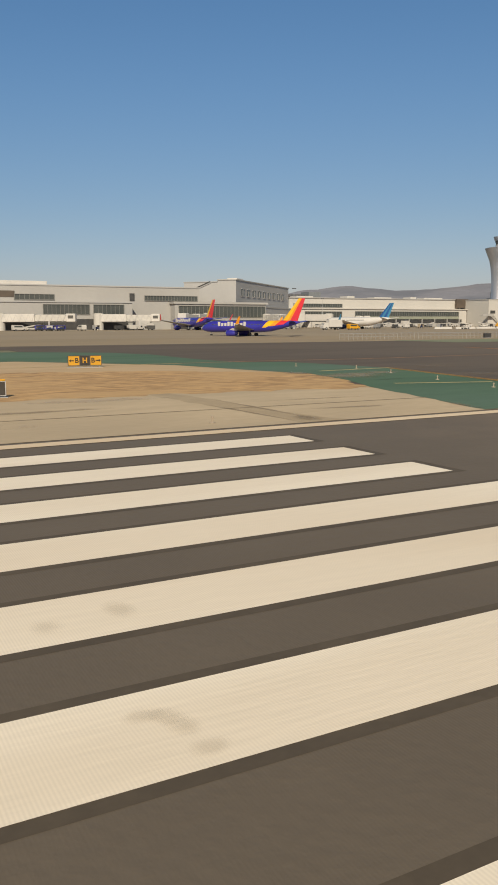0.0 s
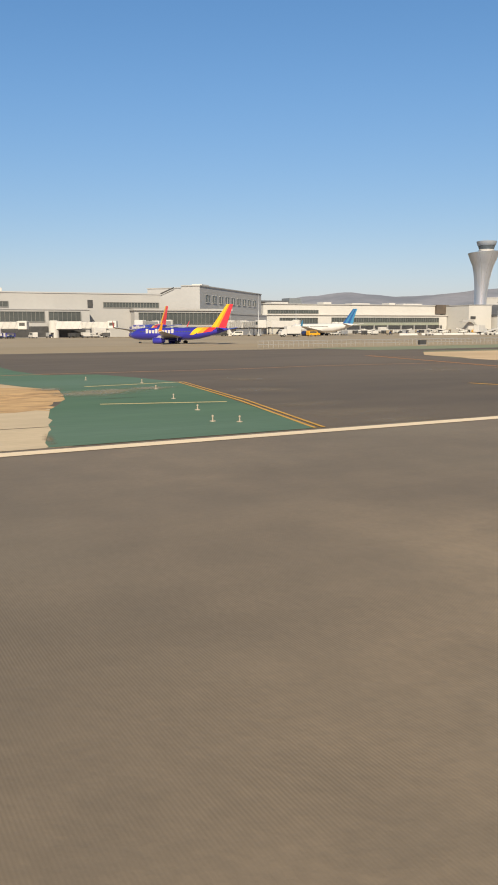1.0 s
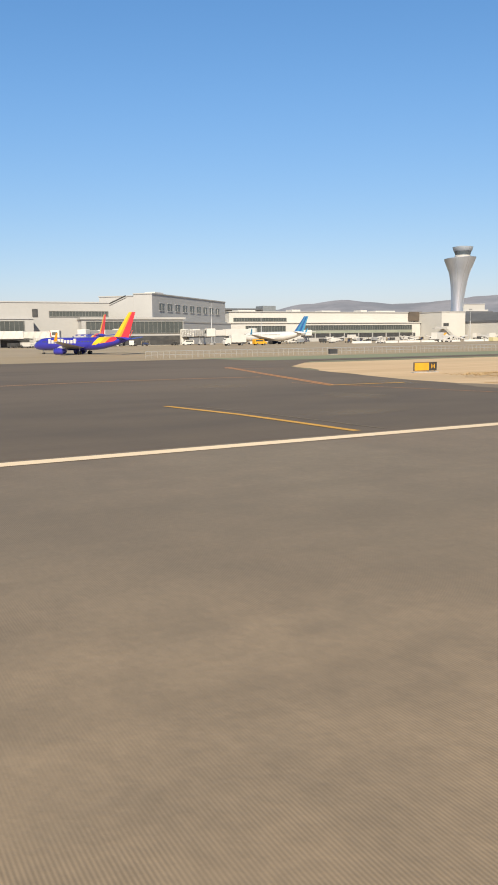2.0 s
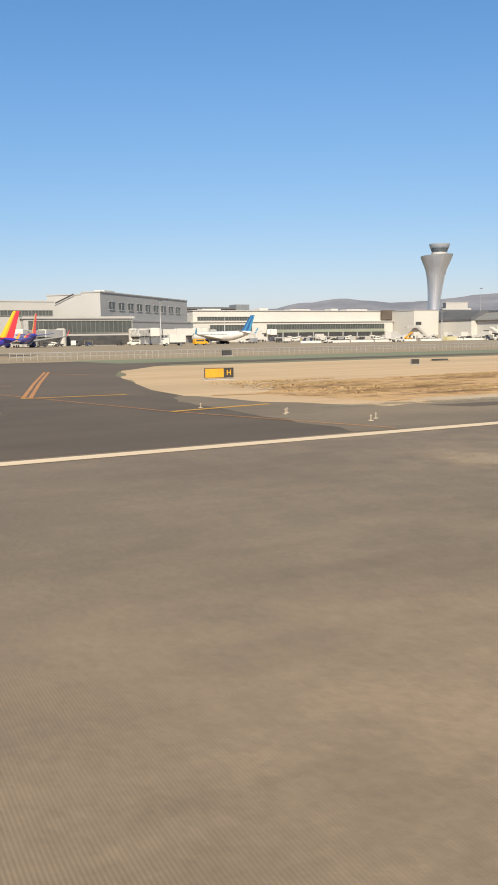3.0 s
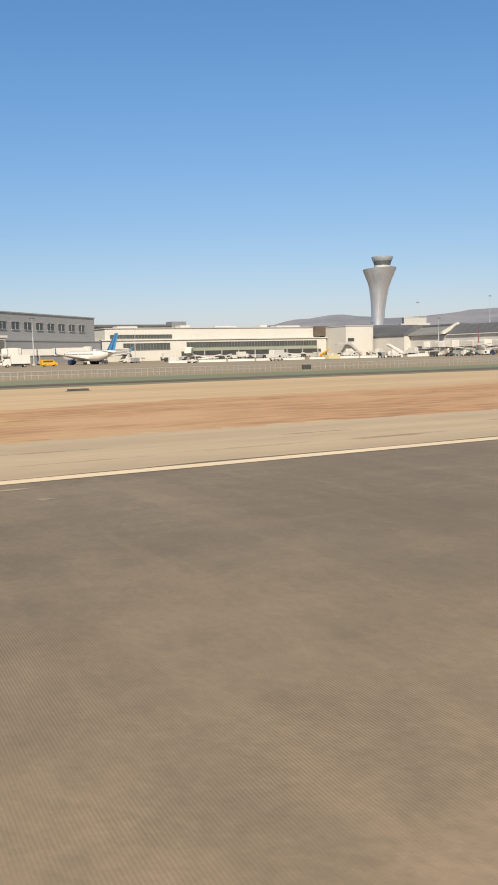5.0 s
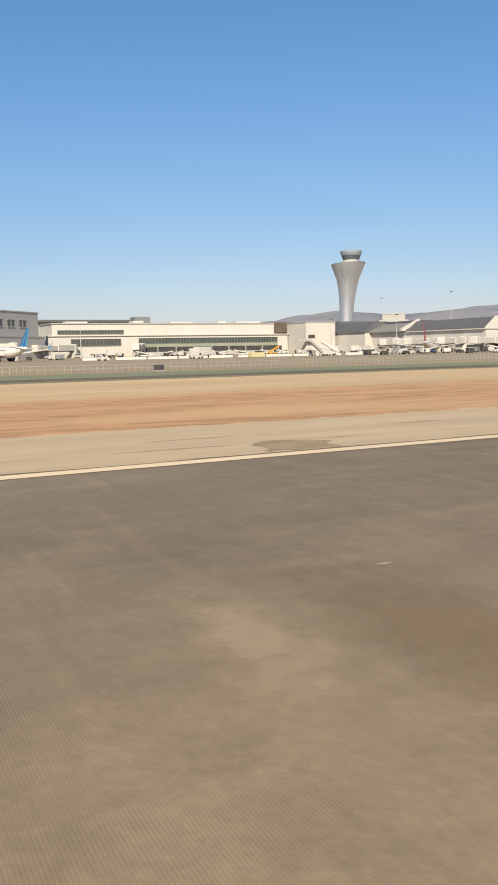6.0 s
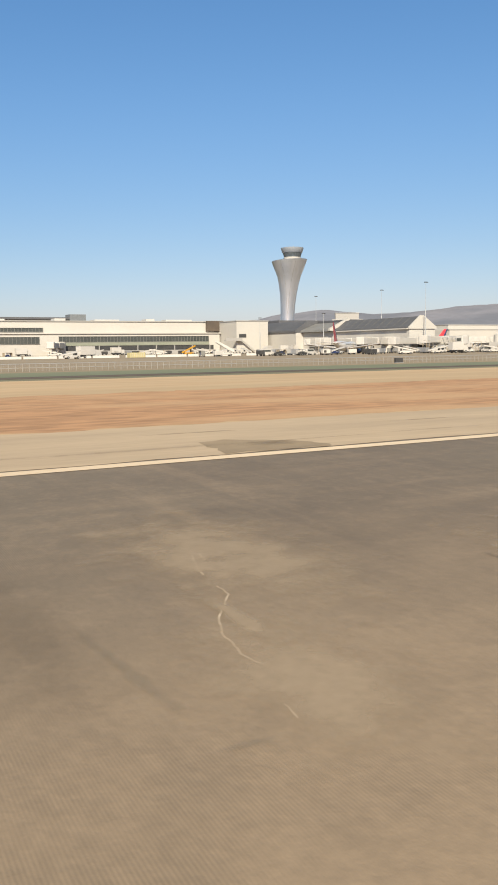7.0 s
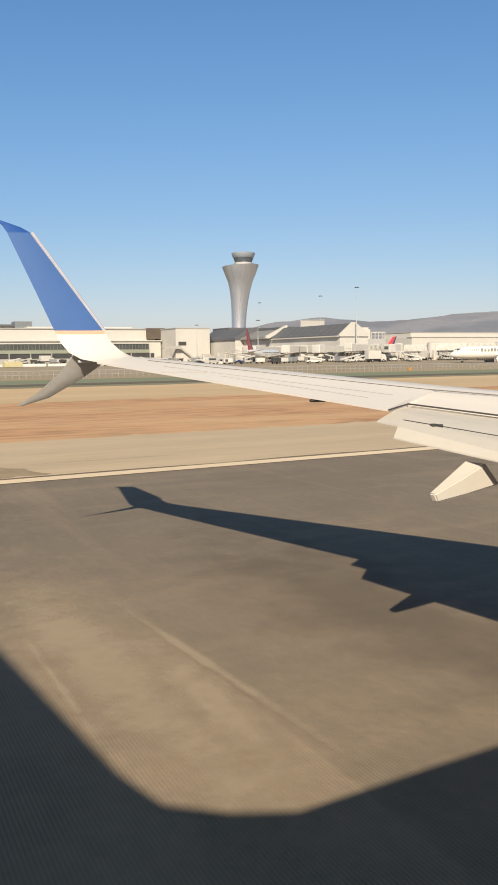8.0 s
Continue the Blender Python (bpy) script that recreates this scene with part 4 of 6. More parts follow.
for a, b, z in (((60, 327), (84, 316), 3.4), ((20, 327), (44, 318), 3.4), ((100, 327), (120, 317), 3.4), ((150, 327), (131, 309), 3.6), ((182, 330), (178, 296), 3.4), ((214, 326), (186, 325), 3.6),
                ((419, 300), (397, 288), 3.6), ((446, 279), (410, 262), 3.8), ((450, 262), (474, 250), 3.8), ((300, 421), (289, 398), 3.6), ((262, 420), (240, 402), 3.6), ((420.5, 345), (398, 333), 3.6), ((420.5, 322), (394, 316), 3.6), ((520, 330), (482, 318), 3.8), ((432, 283.2), (402, 272), 3.4), ((448, 296), (476, 270), 3.6), ((452, 318), (498, 292), 3.6), ((419, 283), (424, 258), 3.2), ((419, 316), (388, 300), 3.6)):
    jet_bridge(a, b, z)

# ---- apron vehicles ----


def wheels_under(parent, xs, w, r):
    for x in xs:
        for s in (-1, 1):
            bm = bmesh.new()
            rod(bm, (x, s * w - 0.14, r), (x, s * w + 0.14, r), r, 14)
            t = part("wheel", bm, RUBBER, parent, smooth=40)
            bm = bmesh.new()
            rod(bm, (x, s * (w + 0.15) - 0.01, r), (x, s * (w + 0.15) + 0.01, r), r * 0.5, 10)
            part("hub", bm, STEEL, t)


def box_truck(x, y, rz, paint, label, length=8.5):
    p = thing("box_truck", label, "truck", x, y, gz(y), rz, group="apron vehicles")
    part("cargo_box", boxes((-length * 0.5, length * 0.2, -1.25, 1.25, 1.1, 3.9), bevel=0.06), paint, p)
    bm = bmesh.new()
    prism(bm, [(length * 0.22, 0.6), (length * 0.5, 0.6), (length * 0.5, 1.5), (length * 0.42, 2.7), (length * 0.22, 2.8)], -1.15, 1.15, "y")
    cab = part("cab", bm, paint, p)
    part("windscreen", boxes((length * 0.39, length * 0.46, -1.0, 1.0, 1.7, 2.4), bevel=0.05), GLASS, cab)
    part("chassis", boxes((-length * 0.48, length * 0.45, -0.8, 0.8, 0.6, 1.05)), DARKMETAL_AND_SHADE, p)
    wheels_under(p, (-length * 0.28, length * 0.34), 1.05, 0.5)


def van(x, y, rz, paint, label):
    p = thing("van", label, "van", x, y, gz(y), rz, group="apron vehicles")
    bm = bmesh.new()
    prism(bm, [(-2.6, 0.45), (2.6, 0.45), (2.65, 1.1), (1.7, 1.35), (1.1, 2.15), (-2.5, 2.2), (-2.65, 1.8)], -0.95, 0.95, "y")
    body = part("body", bm, paint, p)
    for sy in (-0.96, 0.96):
        part("side_window", boxes((-2.2, 1.0, sy - 0.02, sy + 0.02, 1.35, 1.95)), GLASS, body)
    part("windscreen", boxes((1.15, 1.5, -0.8, 0.8, 1.45, 2.0), bevel=0.05), GLASS, body)
    wheels_under(p, (-1.6, 1.7), 0.85, 0.36)


def tug(x, y, rz, paint, label):
    p = thing("tug", label, "tug", x, y, gz(y), rz, group="apron vehicles")
    part("body", boxes((-1.5, 1.6, -0.8, 0.8, 0.4, 1.05), (-0.6, 0.4, -0.75, 0.75, 1.05, 1.35), bevel=0.08), paint, p)
    part("canopy", boxes((-0.9, 0.7, -0.75, 0.75, 1.95, 2.05), *[(a, a + 0.06, b, b + 0.06, 1.05, 1.95) for a in (-0.85, 0.6) for b in (-0.72, 0.66)]), DARKMETAL_AND_SHADE, p)
    wheels_under(p, (-1.0, 1.0), 0.7, 0.36)


def baggage_cart(x, y, rz, paint, label):
    p = thing("baggage_cart", label, "baggage cart", x, y, gz(y), rz, group="apron vehicles")
    part("deck", boxes((-1.6, 1.6, -0.75, 0.75, 0.5, 0.62)), DARKMETAL_AND_SHADE, p)
    part("roof", boxes((-1.6, 1.6, -0.78, 0.78, 1.95, 2.05)), paint, p)
    part("end_panel", boxes((-1.6, -1.54, -0.75, 0.75, 0.62, 1.95)), paint, p)
    part("end_panel", boxes((1.54, 1.6, -0.75, 0.75, 0.62, 1.95)), paint, p)
    for bag in ((-1.3, -0.4, -0.5, 0.5, 0.62, 1.1), (-0.3, 0.5, -0.45, 0.55, 0.62, 1.35), (0.6, 1.3, -0.5, 0.4, 0.62, 1.0)):
        part("bag", boxes(bag, bevel=0.06), NAVY, p)
    wheels_under(p, (-1.1, 1.1), 0.62, 0.24)


def belt_loader(x, y, rz, paint, label, rise=4.2):
    p = thing("belt_loader", label, "belt loader", x, y, gz(y), rz, group="apron vehicles")
    part("body", boxes((-2.6, 2.4, -0.95, 0.95, 0.4, 1.1), bevel=0.08), paint, p)
    bm = bmesh.new()
    prism(bm, [(-4.0, 0.9), (4.4, rise - 0.4), (4.4, rise), (-4.0, 1.35)], -0.5, 0.5, "y")
    part("belt", bm, paint, p, "raised conveyor belt")
    part("prop", boxes((1.4, 1.6, -0.4, 0.4, 1.1, rise * 0.66)), DARKMETAL_AND_SHADE, p)
    wheels_under(p, (-1.7, 1.6), 0.85, 0.4)


def stair_truck(x, y, rz, label):
    p = thing("stair_truck", label, "stair truck", x, y, gz(y), rz, group="apron vehicles")
    part("body", boxes((-3, 3, -1, 1, 0.5, 1.2), (1.9, 3.2, -1, 1, 1.2, 2.3), bevel=0.08), WHITEPAINT, p)
    bm = bmesh.new()
    for i in range(14):
        box(bm, 2.4 - i * 0.42, 2.9 - i * 0.42, -0.8, 0.8, 4.6 - i * 0.25, 4.7 - i * 0.25)
    part("steps", bm, STEEL, p)
    for s in (-0.85, 0.85):
        bm = bmesh.new()
        prism(bm, [(-3.4, 1.2), (2.9, 4.6), (2.9, 5.5), (-3.4, 2.1)], s - 0.04, s + 0.04, "y")
        part("side_panel", bm, WHITEPAINT, p)
    wheels_under(p, (-2.0, 2.2), 0.9, 0.42)


TAN = mat("tan_canvas", (0.36, 0.3, 0.22), (0.3, 0.25, 0.18), 0.8)
ORANGEPAINT = mat("orange_truck_paint", (0.72, 0.36, 0.02), None, 0.4)
box_truck(172.2, 262, 178, WHITEPAINT, "white box truck on the apron")
van(182.6, 262, 4, ORANGEPAINT, "orange-yellow service van on the apron")
box_truck(268, 262, 20, WHITEPAINT, "white box truck beside a terminal gate")
belt_loader(336, 337, 25, ORANGEPAINT, "orange-yellow belt loader with raised belt")
stair_truck(312, 250, 170, "white stair truck on the apron")
for i, (x, y, rz) in enumerate(((64, 312, 10), (78, 309, 95), (96, 318, 40), (112, 312, 20), (137, 316, 0), (152, 314, 60), (226, 246, 0), (232, 268, 30), (258, 246, 12), (300, 242, 80), (322, 238, 5), (334, 252, 60), (348, 236, 170), (356, 247, 20), (384, 252, 35), (404, 246, 10), (412, 238, 160), (430, 250, 5), (446, 240, 90), (398, 300, 60), (340, 268, 0), (462, 236, 10))):
    k = i % 5
    if k == 0:
        van(x, y, rz, WHITEPAINT, "white service van on the apron")
    elif k == 1:
        tug(x, y, rz, WHITEPAINT, "white baggage tug on the apron")
    elif k == 2:
        baggage_cart(x, y, rz, STEEL, "grey covered baggage cart on the apron")
    elif k == 3:
        belt_loader(x, y, rz, WHITEPAINT, "white belt loader beside the gates", 2.8)
    else:
        baggage_cart(x, y, rz, MULLION, "dull grey baggage cart on the apron")
def dolly(x, y, rz, paint, label):
    p = thing("container_dolly", label, "dolly", x, y, gz(y), rz, group="apron vehicles")
    part("deck", boxes((-1.7, 1.7, -1.0, 1.0, 0.4, 0.55)), DARKMETAL_AND_SHADE, p)
    bm = bmesh.new()
    prism(bm, [(-1.5, 0.56), (1.0, 0.56), (1.55, 1.1), (1.55, 2.1), (-1.5, 2.1)], -0.95, 0.95, "y")
    part("container", bm, paint, p)
    wheels_under(p, (-1.1, 1.1), 0.75, 0.24)


def power_unit(x, y, rz, paint, label):
    p = thing("ground_power_unit", label, "power unit", x, y, gz(y), rz, group="apron vehicles")
    part("housing", boxes((-1.5, 1.5, -0.8, 0.8, 0.5, 1.9), bevel=0.08), paint, p)
    part("grille", boxes((-1.2, -0.2, -0.83, -0.8, 0.8, 1.6)), DARKMETAL_AND_SHADE, p)
    part("tow_bar", rod(bmesh.new(), (1.5, 0, 0.55), (2.8, 0, 0.3), 0.05), STEEL, p)
    wheels_under(p, (-0.9, 0.9), 0.7, 0.3)


def work_stand(x, y, rz, h):
    """A wheeled trestle with a platform, cross braces and a rail."""
    p = thing("work_stand", "pale steel maintenance stand with cross braces on the apron", "stand", x, y, gz(y), rz, group="apron stands")
    part("platform", boxes((-1.8, 1.8, -0.9, 0.9, h, h + 0.12)), STEEL, p)
    for sx in (-1.7, 1.7):
        for sy in (-0.8, 0.8):
            part("leg", boxes((sx - 0.07, sx + 0.07, sy - 0.07, sy + 0.07, 0.12, h)), TAN, p)
            part("caster", rod(bmesh.new(), (sx, sy - 0.08, 0.12), (sx, sy + 0.08, 0.12), 0.12, 8), RUBBER, p)
    for sy in (-0.8, 0.8):
        part("brace", rod(bmesh.new(), (-1.7, sy, 0.4), (1.7, sy, h - 0.1), 0.06, 5), TAN, p)
        part("brace", rod(bmesh.new(), (1.7, sy, 0.4), (-1.7, sy, h - 0.1), 0.06, 5), TAN, p)
        part("rail", boxes((-1.8, 1.8, sy - 0.04, sy + 0.04, h + 1.0, h + 1.08)), TAN, p)
    for sx in (-1.75, 0.0, 1.75):
        part("rail_post", boxes((sx - 0.04, sx + 0.04, -0.85, -0.77, h + 0.12, h + 1.0)), TAN, p)


def scatter_vehicles():
    """Parked service vehicles in rows before the gates."""
    rnd = random.Random(5)
    zones = ((58, 120, 306, 322, 9), (132, 178, 306, 324, 7), (214, 252, 300, 322, 6), (250, 330, 355, 412, 12), (310, 400, 330, 395, 10), (296, 352, 226, 246, 10), (340, 400, 222, 256, 12), (372, 470, 244, 264, 34), (398, 470, 226, 244, 8), (384, 412, 300, 330, 8), (300, 392, 400, 418, 16), (384, 416, 332, 400, 12), (452, 520, 250, 330, 18), (384, 470, 262, 282, 26), (520, 640, 330, 420, 12))
    for x0, x1, y0, y1, n in zones:
        done = []
        for _ in range(n * 8):
            if len(done) >= n:
                break
            x, y = rnd.uniform(x0, x1), rnd.uniform(y0, y1)
            if any(math.hypot(x - a, y - q) < 4.8 for a, q in done + TAKEN):
                continue
            done.append((x, y))
            rz = rnd.choice((0, 10, 95, 170, 185, 20))
            k = rnd.choice((0, 1, 2, 2, 3, 3, 4, 5, 6, 7, 8, 8, 9, 9))
            if k == 0:
                van(x, y, rz, WHITEPAINT, "white service van on the apron")
            elif k == 1:
                box_truck(x, y, rz, WHITEPAINT, "white catering truck on the apron", 7.5)
            elif k == 2:
                tug(x, y, rz, DARKMETAL_AND_SHADE, "dark baggage tug on the apron")
            elif k == 3:
                belt_loader(x, y, rz, WHITEPAINT, "white belt loader beside the gates", 2.9)
            elif k == 4:
                dolly(x, y, rz, STEEL, "silver cargo container on a dolly")
            elif k == 5:
                dolly(x, y, rz, CREAM, "cream cargo container on a dolly")
            elif k == 6:
                power_unit(x, y, rz, WHITEPAINT, "white ground power unit on the apron")
            elif k == 7:
                baggage_cart(x, y, rz, TAN, "tan covered baggage cart on the apron")
            else:
                power_unit(x, y, rz, DARKMETAL_AND_SHADE, "dark grey ground power unit on the apron")
        TAKEN.extend(done)


# places already filled: vehicles above, and the parked aircraft
TAKEN = [(64, 312), (78, 309), (96, 318), (112, 312), (137, 316), (152, 314), (226, 246), (232, 268), (258, 246), (300, 242), (322, 238), (334, 252), (348, 236), (356, 247), (384, 252), (404, 246), (412, 238), (430, 250), (446, 240), (398, 300), (340, 268), (462, 236), (312, 250), (336, 337), (276, 238), (70, 305), (74, 305), (78, 306)]
TAKEN += [(127.5 + o * 0.0, 293.5 + o) for o in range(-16, 20, 4)] + [(378.5 + o * 0.79, 271.5 + o * 0.62) for o in range(-18, 20, 4)] + [(420 - o * 0.9, 189 + o * 0.42) for o in range(-20, 22, 4)]
TAKEN += [(378.5 + o * 0.62, 271.5 - o * 0.79) for o in range(-16, 18, 4)]
STANDS = ((403.0, 253.5, 30, 3.8), (409.5, 258.0, 95, 2.8), (417.0, 255.0, 15, 3.6), (424.5, 252.5, 60, 2.4), (432.0, 256.0, 0, 3.2), (440.0, 251.0, 40, 2.8), (449.0, 254.0, 85, 3.4), (457.5, 249.5, 10, 2.4), (366.0, 252.0, 50, 2.6), (355.0, 256.0, 0, 3.0), (344.5, 259.5, 70, 2.4))
TAKEN += [(x, y) for x, y, _, _ in STANDS] + [(368 + i * 4.2, 245 + j * 4.2) for i in range(7) for j in range(5)]
for x, y, rz, h in STANDS:
    work_stand(x, y, rz, h)
scatter_vehicles()
for x, y, rz in ((70, 305, 8), (74, 305.6, 8), (78.4, 306.2, 8)):
    baggage_cart(x, y, rz, BLUE, "purple-blue baggage cart in a short train")

# long low white barrier and stores on the apron
for i in range(12):
    x = 224 + i * 11.2
    b = thing("barrier_wall", "low white concrete barrier on the apron", "barrier", x, 262 - i * 0.4, gz(262), -2, group="apron barriers")
    bm = bmesh.new()
    prism(bm, [(-0.4, 0), (0.4, 0), (0.22, 0.3), (0.14, 0.85), (-0.14, 0.85), (-0.22, 0.3)], 0, 10.6 if i % 4 else 9.0, "x")
    part("block", bm, WHITEPAINT, b)
crate = thing("container", "pale yellow cargo container on the apron", "container", 276, 238, gz(238), 6)
part("body", boxes((-2.6, 2.6, -1.2, 1.2, 0.15, 1.7), bevel=0.05), mat("pale_yellow_paint", (0.56, 0.5, 0.27), None, 0.5), crate)
part("ribs", boxes(*[(-2.4 + i * 0.6, -2.32 + i * 0.6, -1.26, -1.2, 0.2, 1.6) for i in range(9)]), CREAM, crate)

# ---- fence before the apron ----
fence = thing("fence", "long low wire fence with pale grey posts", "fence", 0, 140, gz(140))
bm = bmesh.new()
box(bm, -0.028, 0.028, -0.03, 0.03, 0, 1.35)
post0 = part("post", bm, mat("weathered_fence_post", (0.4, 0.385, 0.35), None, 0.7), fence)
post0.location = (92, 0, 0)
for i in range(1, 300):
    ob = new("post", post0.data)
    ob.parent = fence
    ob.location = (92 + i * 1.17, 0, 0)
part("rail", boxes((92, 443, -0.04, 0.04, 1.3, 1.38), (92, 443, -0.03, 0.03, 0.62, 0.68)), STEEL, fence)
bm = bmesh.new()
for i in range(877):
    x = 92 + i * 0.4
    box(bm, x, x + 0.007, -0.004, 0.004, 0.05, 1.3)
wire = part("wire_mesh", bm, STEEL, fence)
wire["kind"] = "stuff"
for x in (132.5, 205, 300):
    cab = thing("junction_box", "small dark utility box beside the fence", "utility box", x, 139, gz(139))
    part("case", boxes((-0.9, 0.9, -0.4, 0.4, 0.1, 1.1), bevel=0.04), DARKMETAL_AND_SHADE, cab)
    part("plinth", boxes((-1.0, 1.0, -0.5, 0.5, 0, 0.1)), CONCRETE, cab)
ob = thing("marker_box", "small orange marker box before the fence", "marker", 340.5, 138.8, gz(138.8))
part("case", boxes((-0.45, 0.45, -0.25, 0.25, 0.0, 0.7), bevel=0.05), mat("dull_orange_paint", (0.4, 0.23, 0.09), None, 0.6), ob)

# ---- taxiway signs ----
SIGN_YELLOW = mat("sign_yellow", (0.6, 0.31, 0.017), (0.54, 0.27, 0.017), 0.5, scale=2.0)
SIGN_BLACK = mat("sign_black", (0.03, 0.025, 0.02), (0.04, 0.035, 0.03), 0.6)
INK = mat("sign_ink", (0.02, 0.018, 0.015), None, 0.6)


def lettering(text, size, x, z, y, material, parent):
    cu = bpy.data.curves.new("lettering", "FONT")
    cu.body, cu.size, cu.align_x, cu.align_y, cu.extrude, cu.offset = text, size, "CENTER", "CENTER", 0.006, 0.012
    tmp = bpy.data.objects.new("lettering", cu)
    me = bpy.data.meshes.new_from_object(tmp)
    bpy.data.objects.remove(tmp)
    me.materials.append(material)
    ob = new("lettering", me)
    ob.parent = parent
    ob.matrix_basis = pose(x, y, z, 90, 0, 0)
    return ob


def arrow(x, z, way, parent, y):
    bm = bmesh.new()
    pts = [(-0.24, 0), (-0.08, 0.13), (-0.08, 0.045), (0.22, 0.045), (0.22, -0.045), (-0.08, -0.045), (-0.08, -0.13)]
    prism(bm, [(x + way * a, z + b) for a, b in pts], y - 0.008, y, "y")
    part("arrow", bm, INK, parent)


def taxi_sign(x, y, rz, panels, label):
    s = thing("taxiway_sign", label, "sign", x, y, gz(y), rz, group="taxiway signs")
    part("base", boxes((-1.6, 1.6, -0.3, 0.3, 0, 0.06)), CONCRETE, s)
    total = sum(w for w, _, _ in panels)
    x0 = -total / 2
    for w, kind, text in panels:
        pn = part("panel", boxes((x0 + 0.02, x0 + w - 0.02, -0.09, 0.09, 0.22, 1.08), bevel=0.02), SIGN_BLACK if kind == "black" else SIGN_YELLOW, s)
        part("panel_frame", boxes((x0, x0 + w, -0.11, 0.11, 1.07, 1.11), (x0, x0 + w, -0.11, 0.11, 0.19, 0.23), (x0, x0 + 0.04, -0.1, 0.1, 0.2, 1.1), (x0 + w - 0.04, x0 + w, -0.1, 0.1, 0.2, 1.1)), DARKMETAL_AND_SHADE, pn)
        for lx in (x0 + 0.15, x0 + w - 0.2):
            part("leg", boxes((lx, lx + 0.05, -0.04, 0.04, 0.05, 0.22)), STEEL, s)
        mid = x0 + w / 2
        if text == "<B":
            arrow(mid - 0.2, 0.65, 1, pn, -0.1)
            lettering("B", 0.62, mid + 0.26, 0.65, -0.095, INK, pn)
        elif text == "B>":
            lettering("B", 0.62, mid - 0.26, 0.65, -0.095, INK, pn)
            arrow(mid + 0.2, 0.65, -1, pn, -0.1)
        elif text:
            lettering(text, 0.66, mid, 0.65, -0.095, SIGN_YELLOW if kind == "black" else INK, pn)
        x0 += w


taxi_sign(16.9, 71.3, -8, ((1.05, "yellow", "<B"), (0.92, "black", "H"), (1.05, "yellow", "B>")), "yellow and black taxiway sign with arrows, B and H")
taxi_sign(96.8, 68.0, -6, ((1.9, "yellow", ""), (0.95, "black", "H")), "long yellow taxiway sign with a black H panel")


def distance_box(x, y, rz, w, h, label, lamps=True):
    s = thing("runway_marker", label, "sign", x, y, gz(y), rz, group="runway markers")
    part("base", boxes((-w * 0.6, w * 0.7, -0.3, 0.3, 0, 0.04)), CONCRETE, s)
    part("panel", boxes((-w / 2, w / 2, -0.12, 0.12, 0.12, h), bevel=0.02), SIGN_BLACK, s)
    for lx in (-w * 0.4, w * 0.35):
        part("leg", boxes((lx, lx + w * 0.05, -0.05, 0.05, 0.04, 0.14)), STEEL, s)
    part("panel_frame", boxes((-w / 2 - 0.03, w / 2 + 0.03, -0.13, 0.13, h - 0.03, h), (-w / 2 - 0.03, w / 2 + 0.03, -0.13, 0.13, 0.1, 0.14), (-w / 2 - 0.03, -w / 2 + 0.01, -0.13, 0.13, 0.14, h - 0.03), (w / 2 - 0.01, w / 2 + 0.03, -0.13, 0.13, 0.14, h - 0.03)), STEEL, s)
    if lamps:
        for i in range(4):
            part("reflector", boxes((-w * 0.46 + i * w * 0.25, -w * 0.3 + i * w * 0.25, -0.13, 0.13, h, h + 0.07)), RED if i % 2 else WHITEPAINT, s)


distance_box(110.6, 42.7, -14, 0.66, 0.82, "small black runway marker with red and white reflectors")
distance_box(132.6, 83.4, -14, 1.15, 0.8, "small black runway marker in dry grass", False)
distance_box(4.1, 44.4, -14, 0.62, 0.9, "small dark runway marker with an orange cap", False)
cap = thing("marker_lamp", "small amber lamp on a runway marker", "lamp", 4.1, 44.4, gz(44.4) + 0.905)
part("lens", boxes((-0.3, 0.3, -0.1, 0.1, 0, 0.09), bevel=0.02), ORANGEPAINT, cap)
box3 = thing("cable_cover", "low dark cable cover in the dry grass", "cover", 146, 94, gz(94))
part("lid", boxes((-1.2, 1.2, -0.5, 0.5, 0.02, 0.28), bevel=0.05), DARKMETAL_AND_SHADE, box3)
part("collar", boxes((-1.4, 1.4, -0.7, 0.7, 0.0, 0.05)), OLD_ASPHALT, box3)


def edge_light(x, y, h=0.28):
    s = thing("edge_light", "small white runway edge light on a stake", "light", x, y, gz(y) + 0.018, group="edge lights")
    bm = bmesh.new()
    upright(bm, [(0, 0.14), (0.03, 0.13), (0.035, 0.035), (h * 0.7, 0.03), (h * 0.72, 0.055), (h * 0.92, 0.05), (h, 0.02)], 10)
    part("stake", bm, mat("weathered_stake", (0.4, 0.33, 0.25), None, 0.6), s, smooth=40)
    bm = bmesh.new()
    upright(bm, [(0.0, 0.12), (0.02, 0.11)], 14)
    part("base_plate", bm, CONCRETE, s)


for x, y in ((35.4, 50.7), (33.5, 43.1), (31.9, 36.2), (30.4, 31.3), (31.3, 30.5), (36.9, 57.4), (34.3, 63.2), (9.2, 28.6), (82.8, 41.2), (85.2, 35.7), (87.2, 30.8), (84.8, 35.2), (86.4, 30.1), (116.5, 29.4), (230.3, 28.6), (-24, 28.8)):
    edge_light(x, y)

# ---- seams and repairs in the runway ----
sheet("shoulder_patch", wobble([(167.9, 27.0), (170.9, 26.9), (171.9, 29.2), (169.9, 30.6), (168.6, 29.9)], 0.3, 0.4, 41), 0.02, mat("brown_patch", (0.25, 0.19, 0.122), (0.34, 0.26, 0.165), 0.9, scale=0.8, fine=3.0), "dark repaired patch in the pale shoulder", category="pavement")
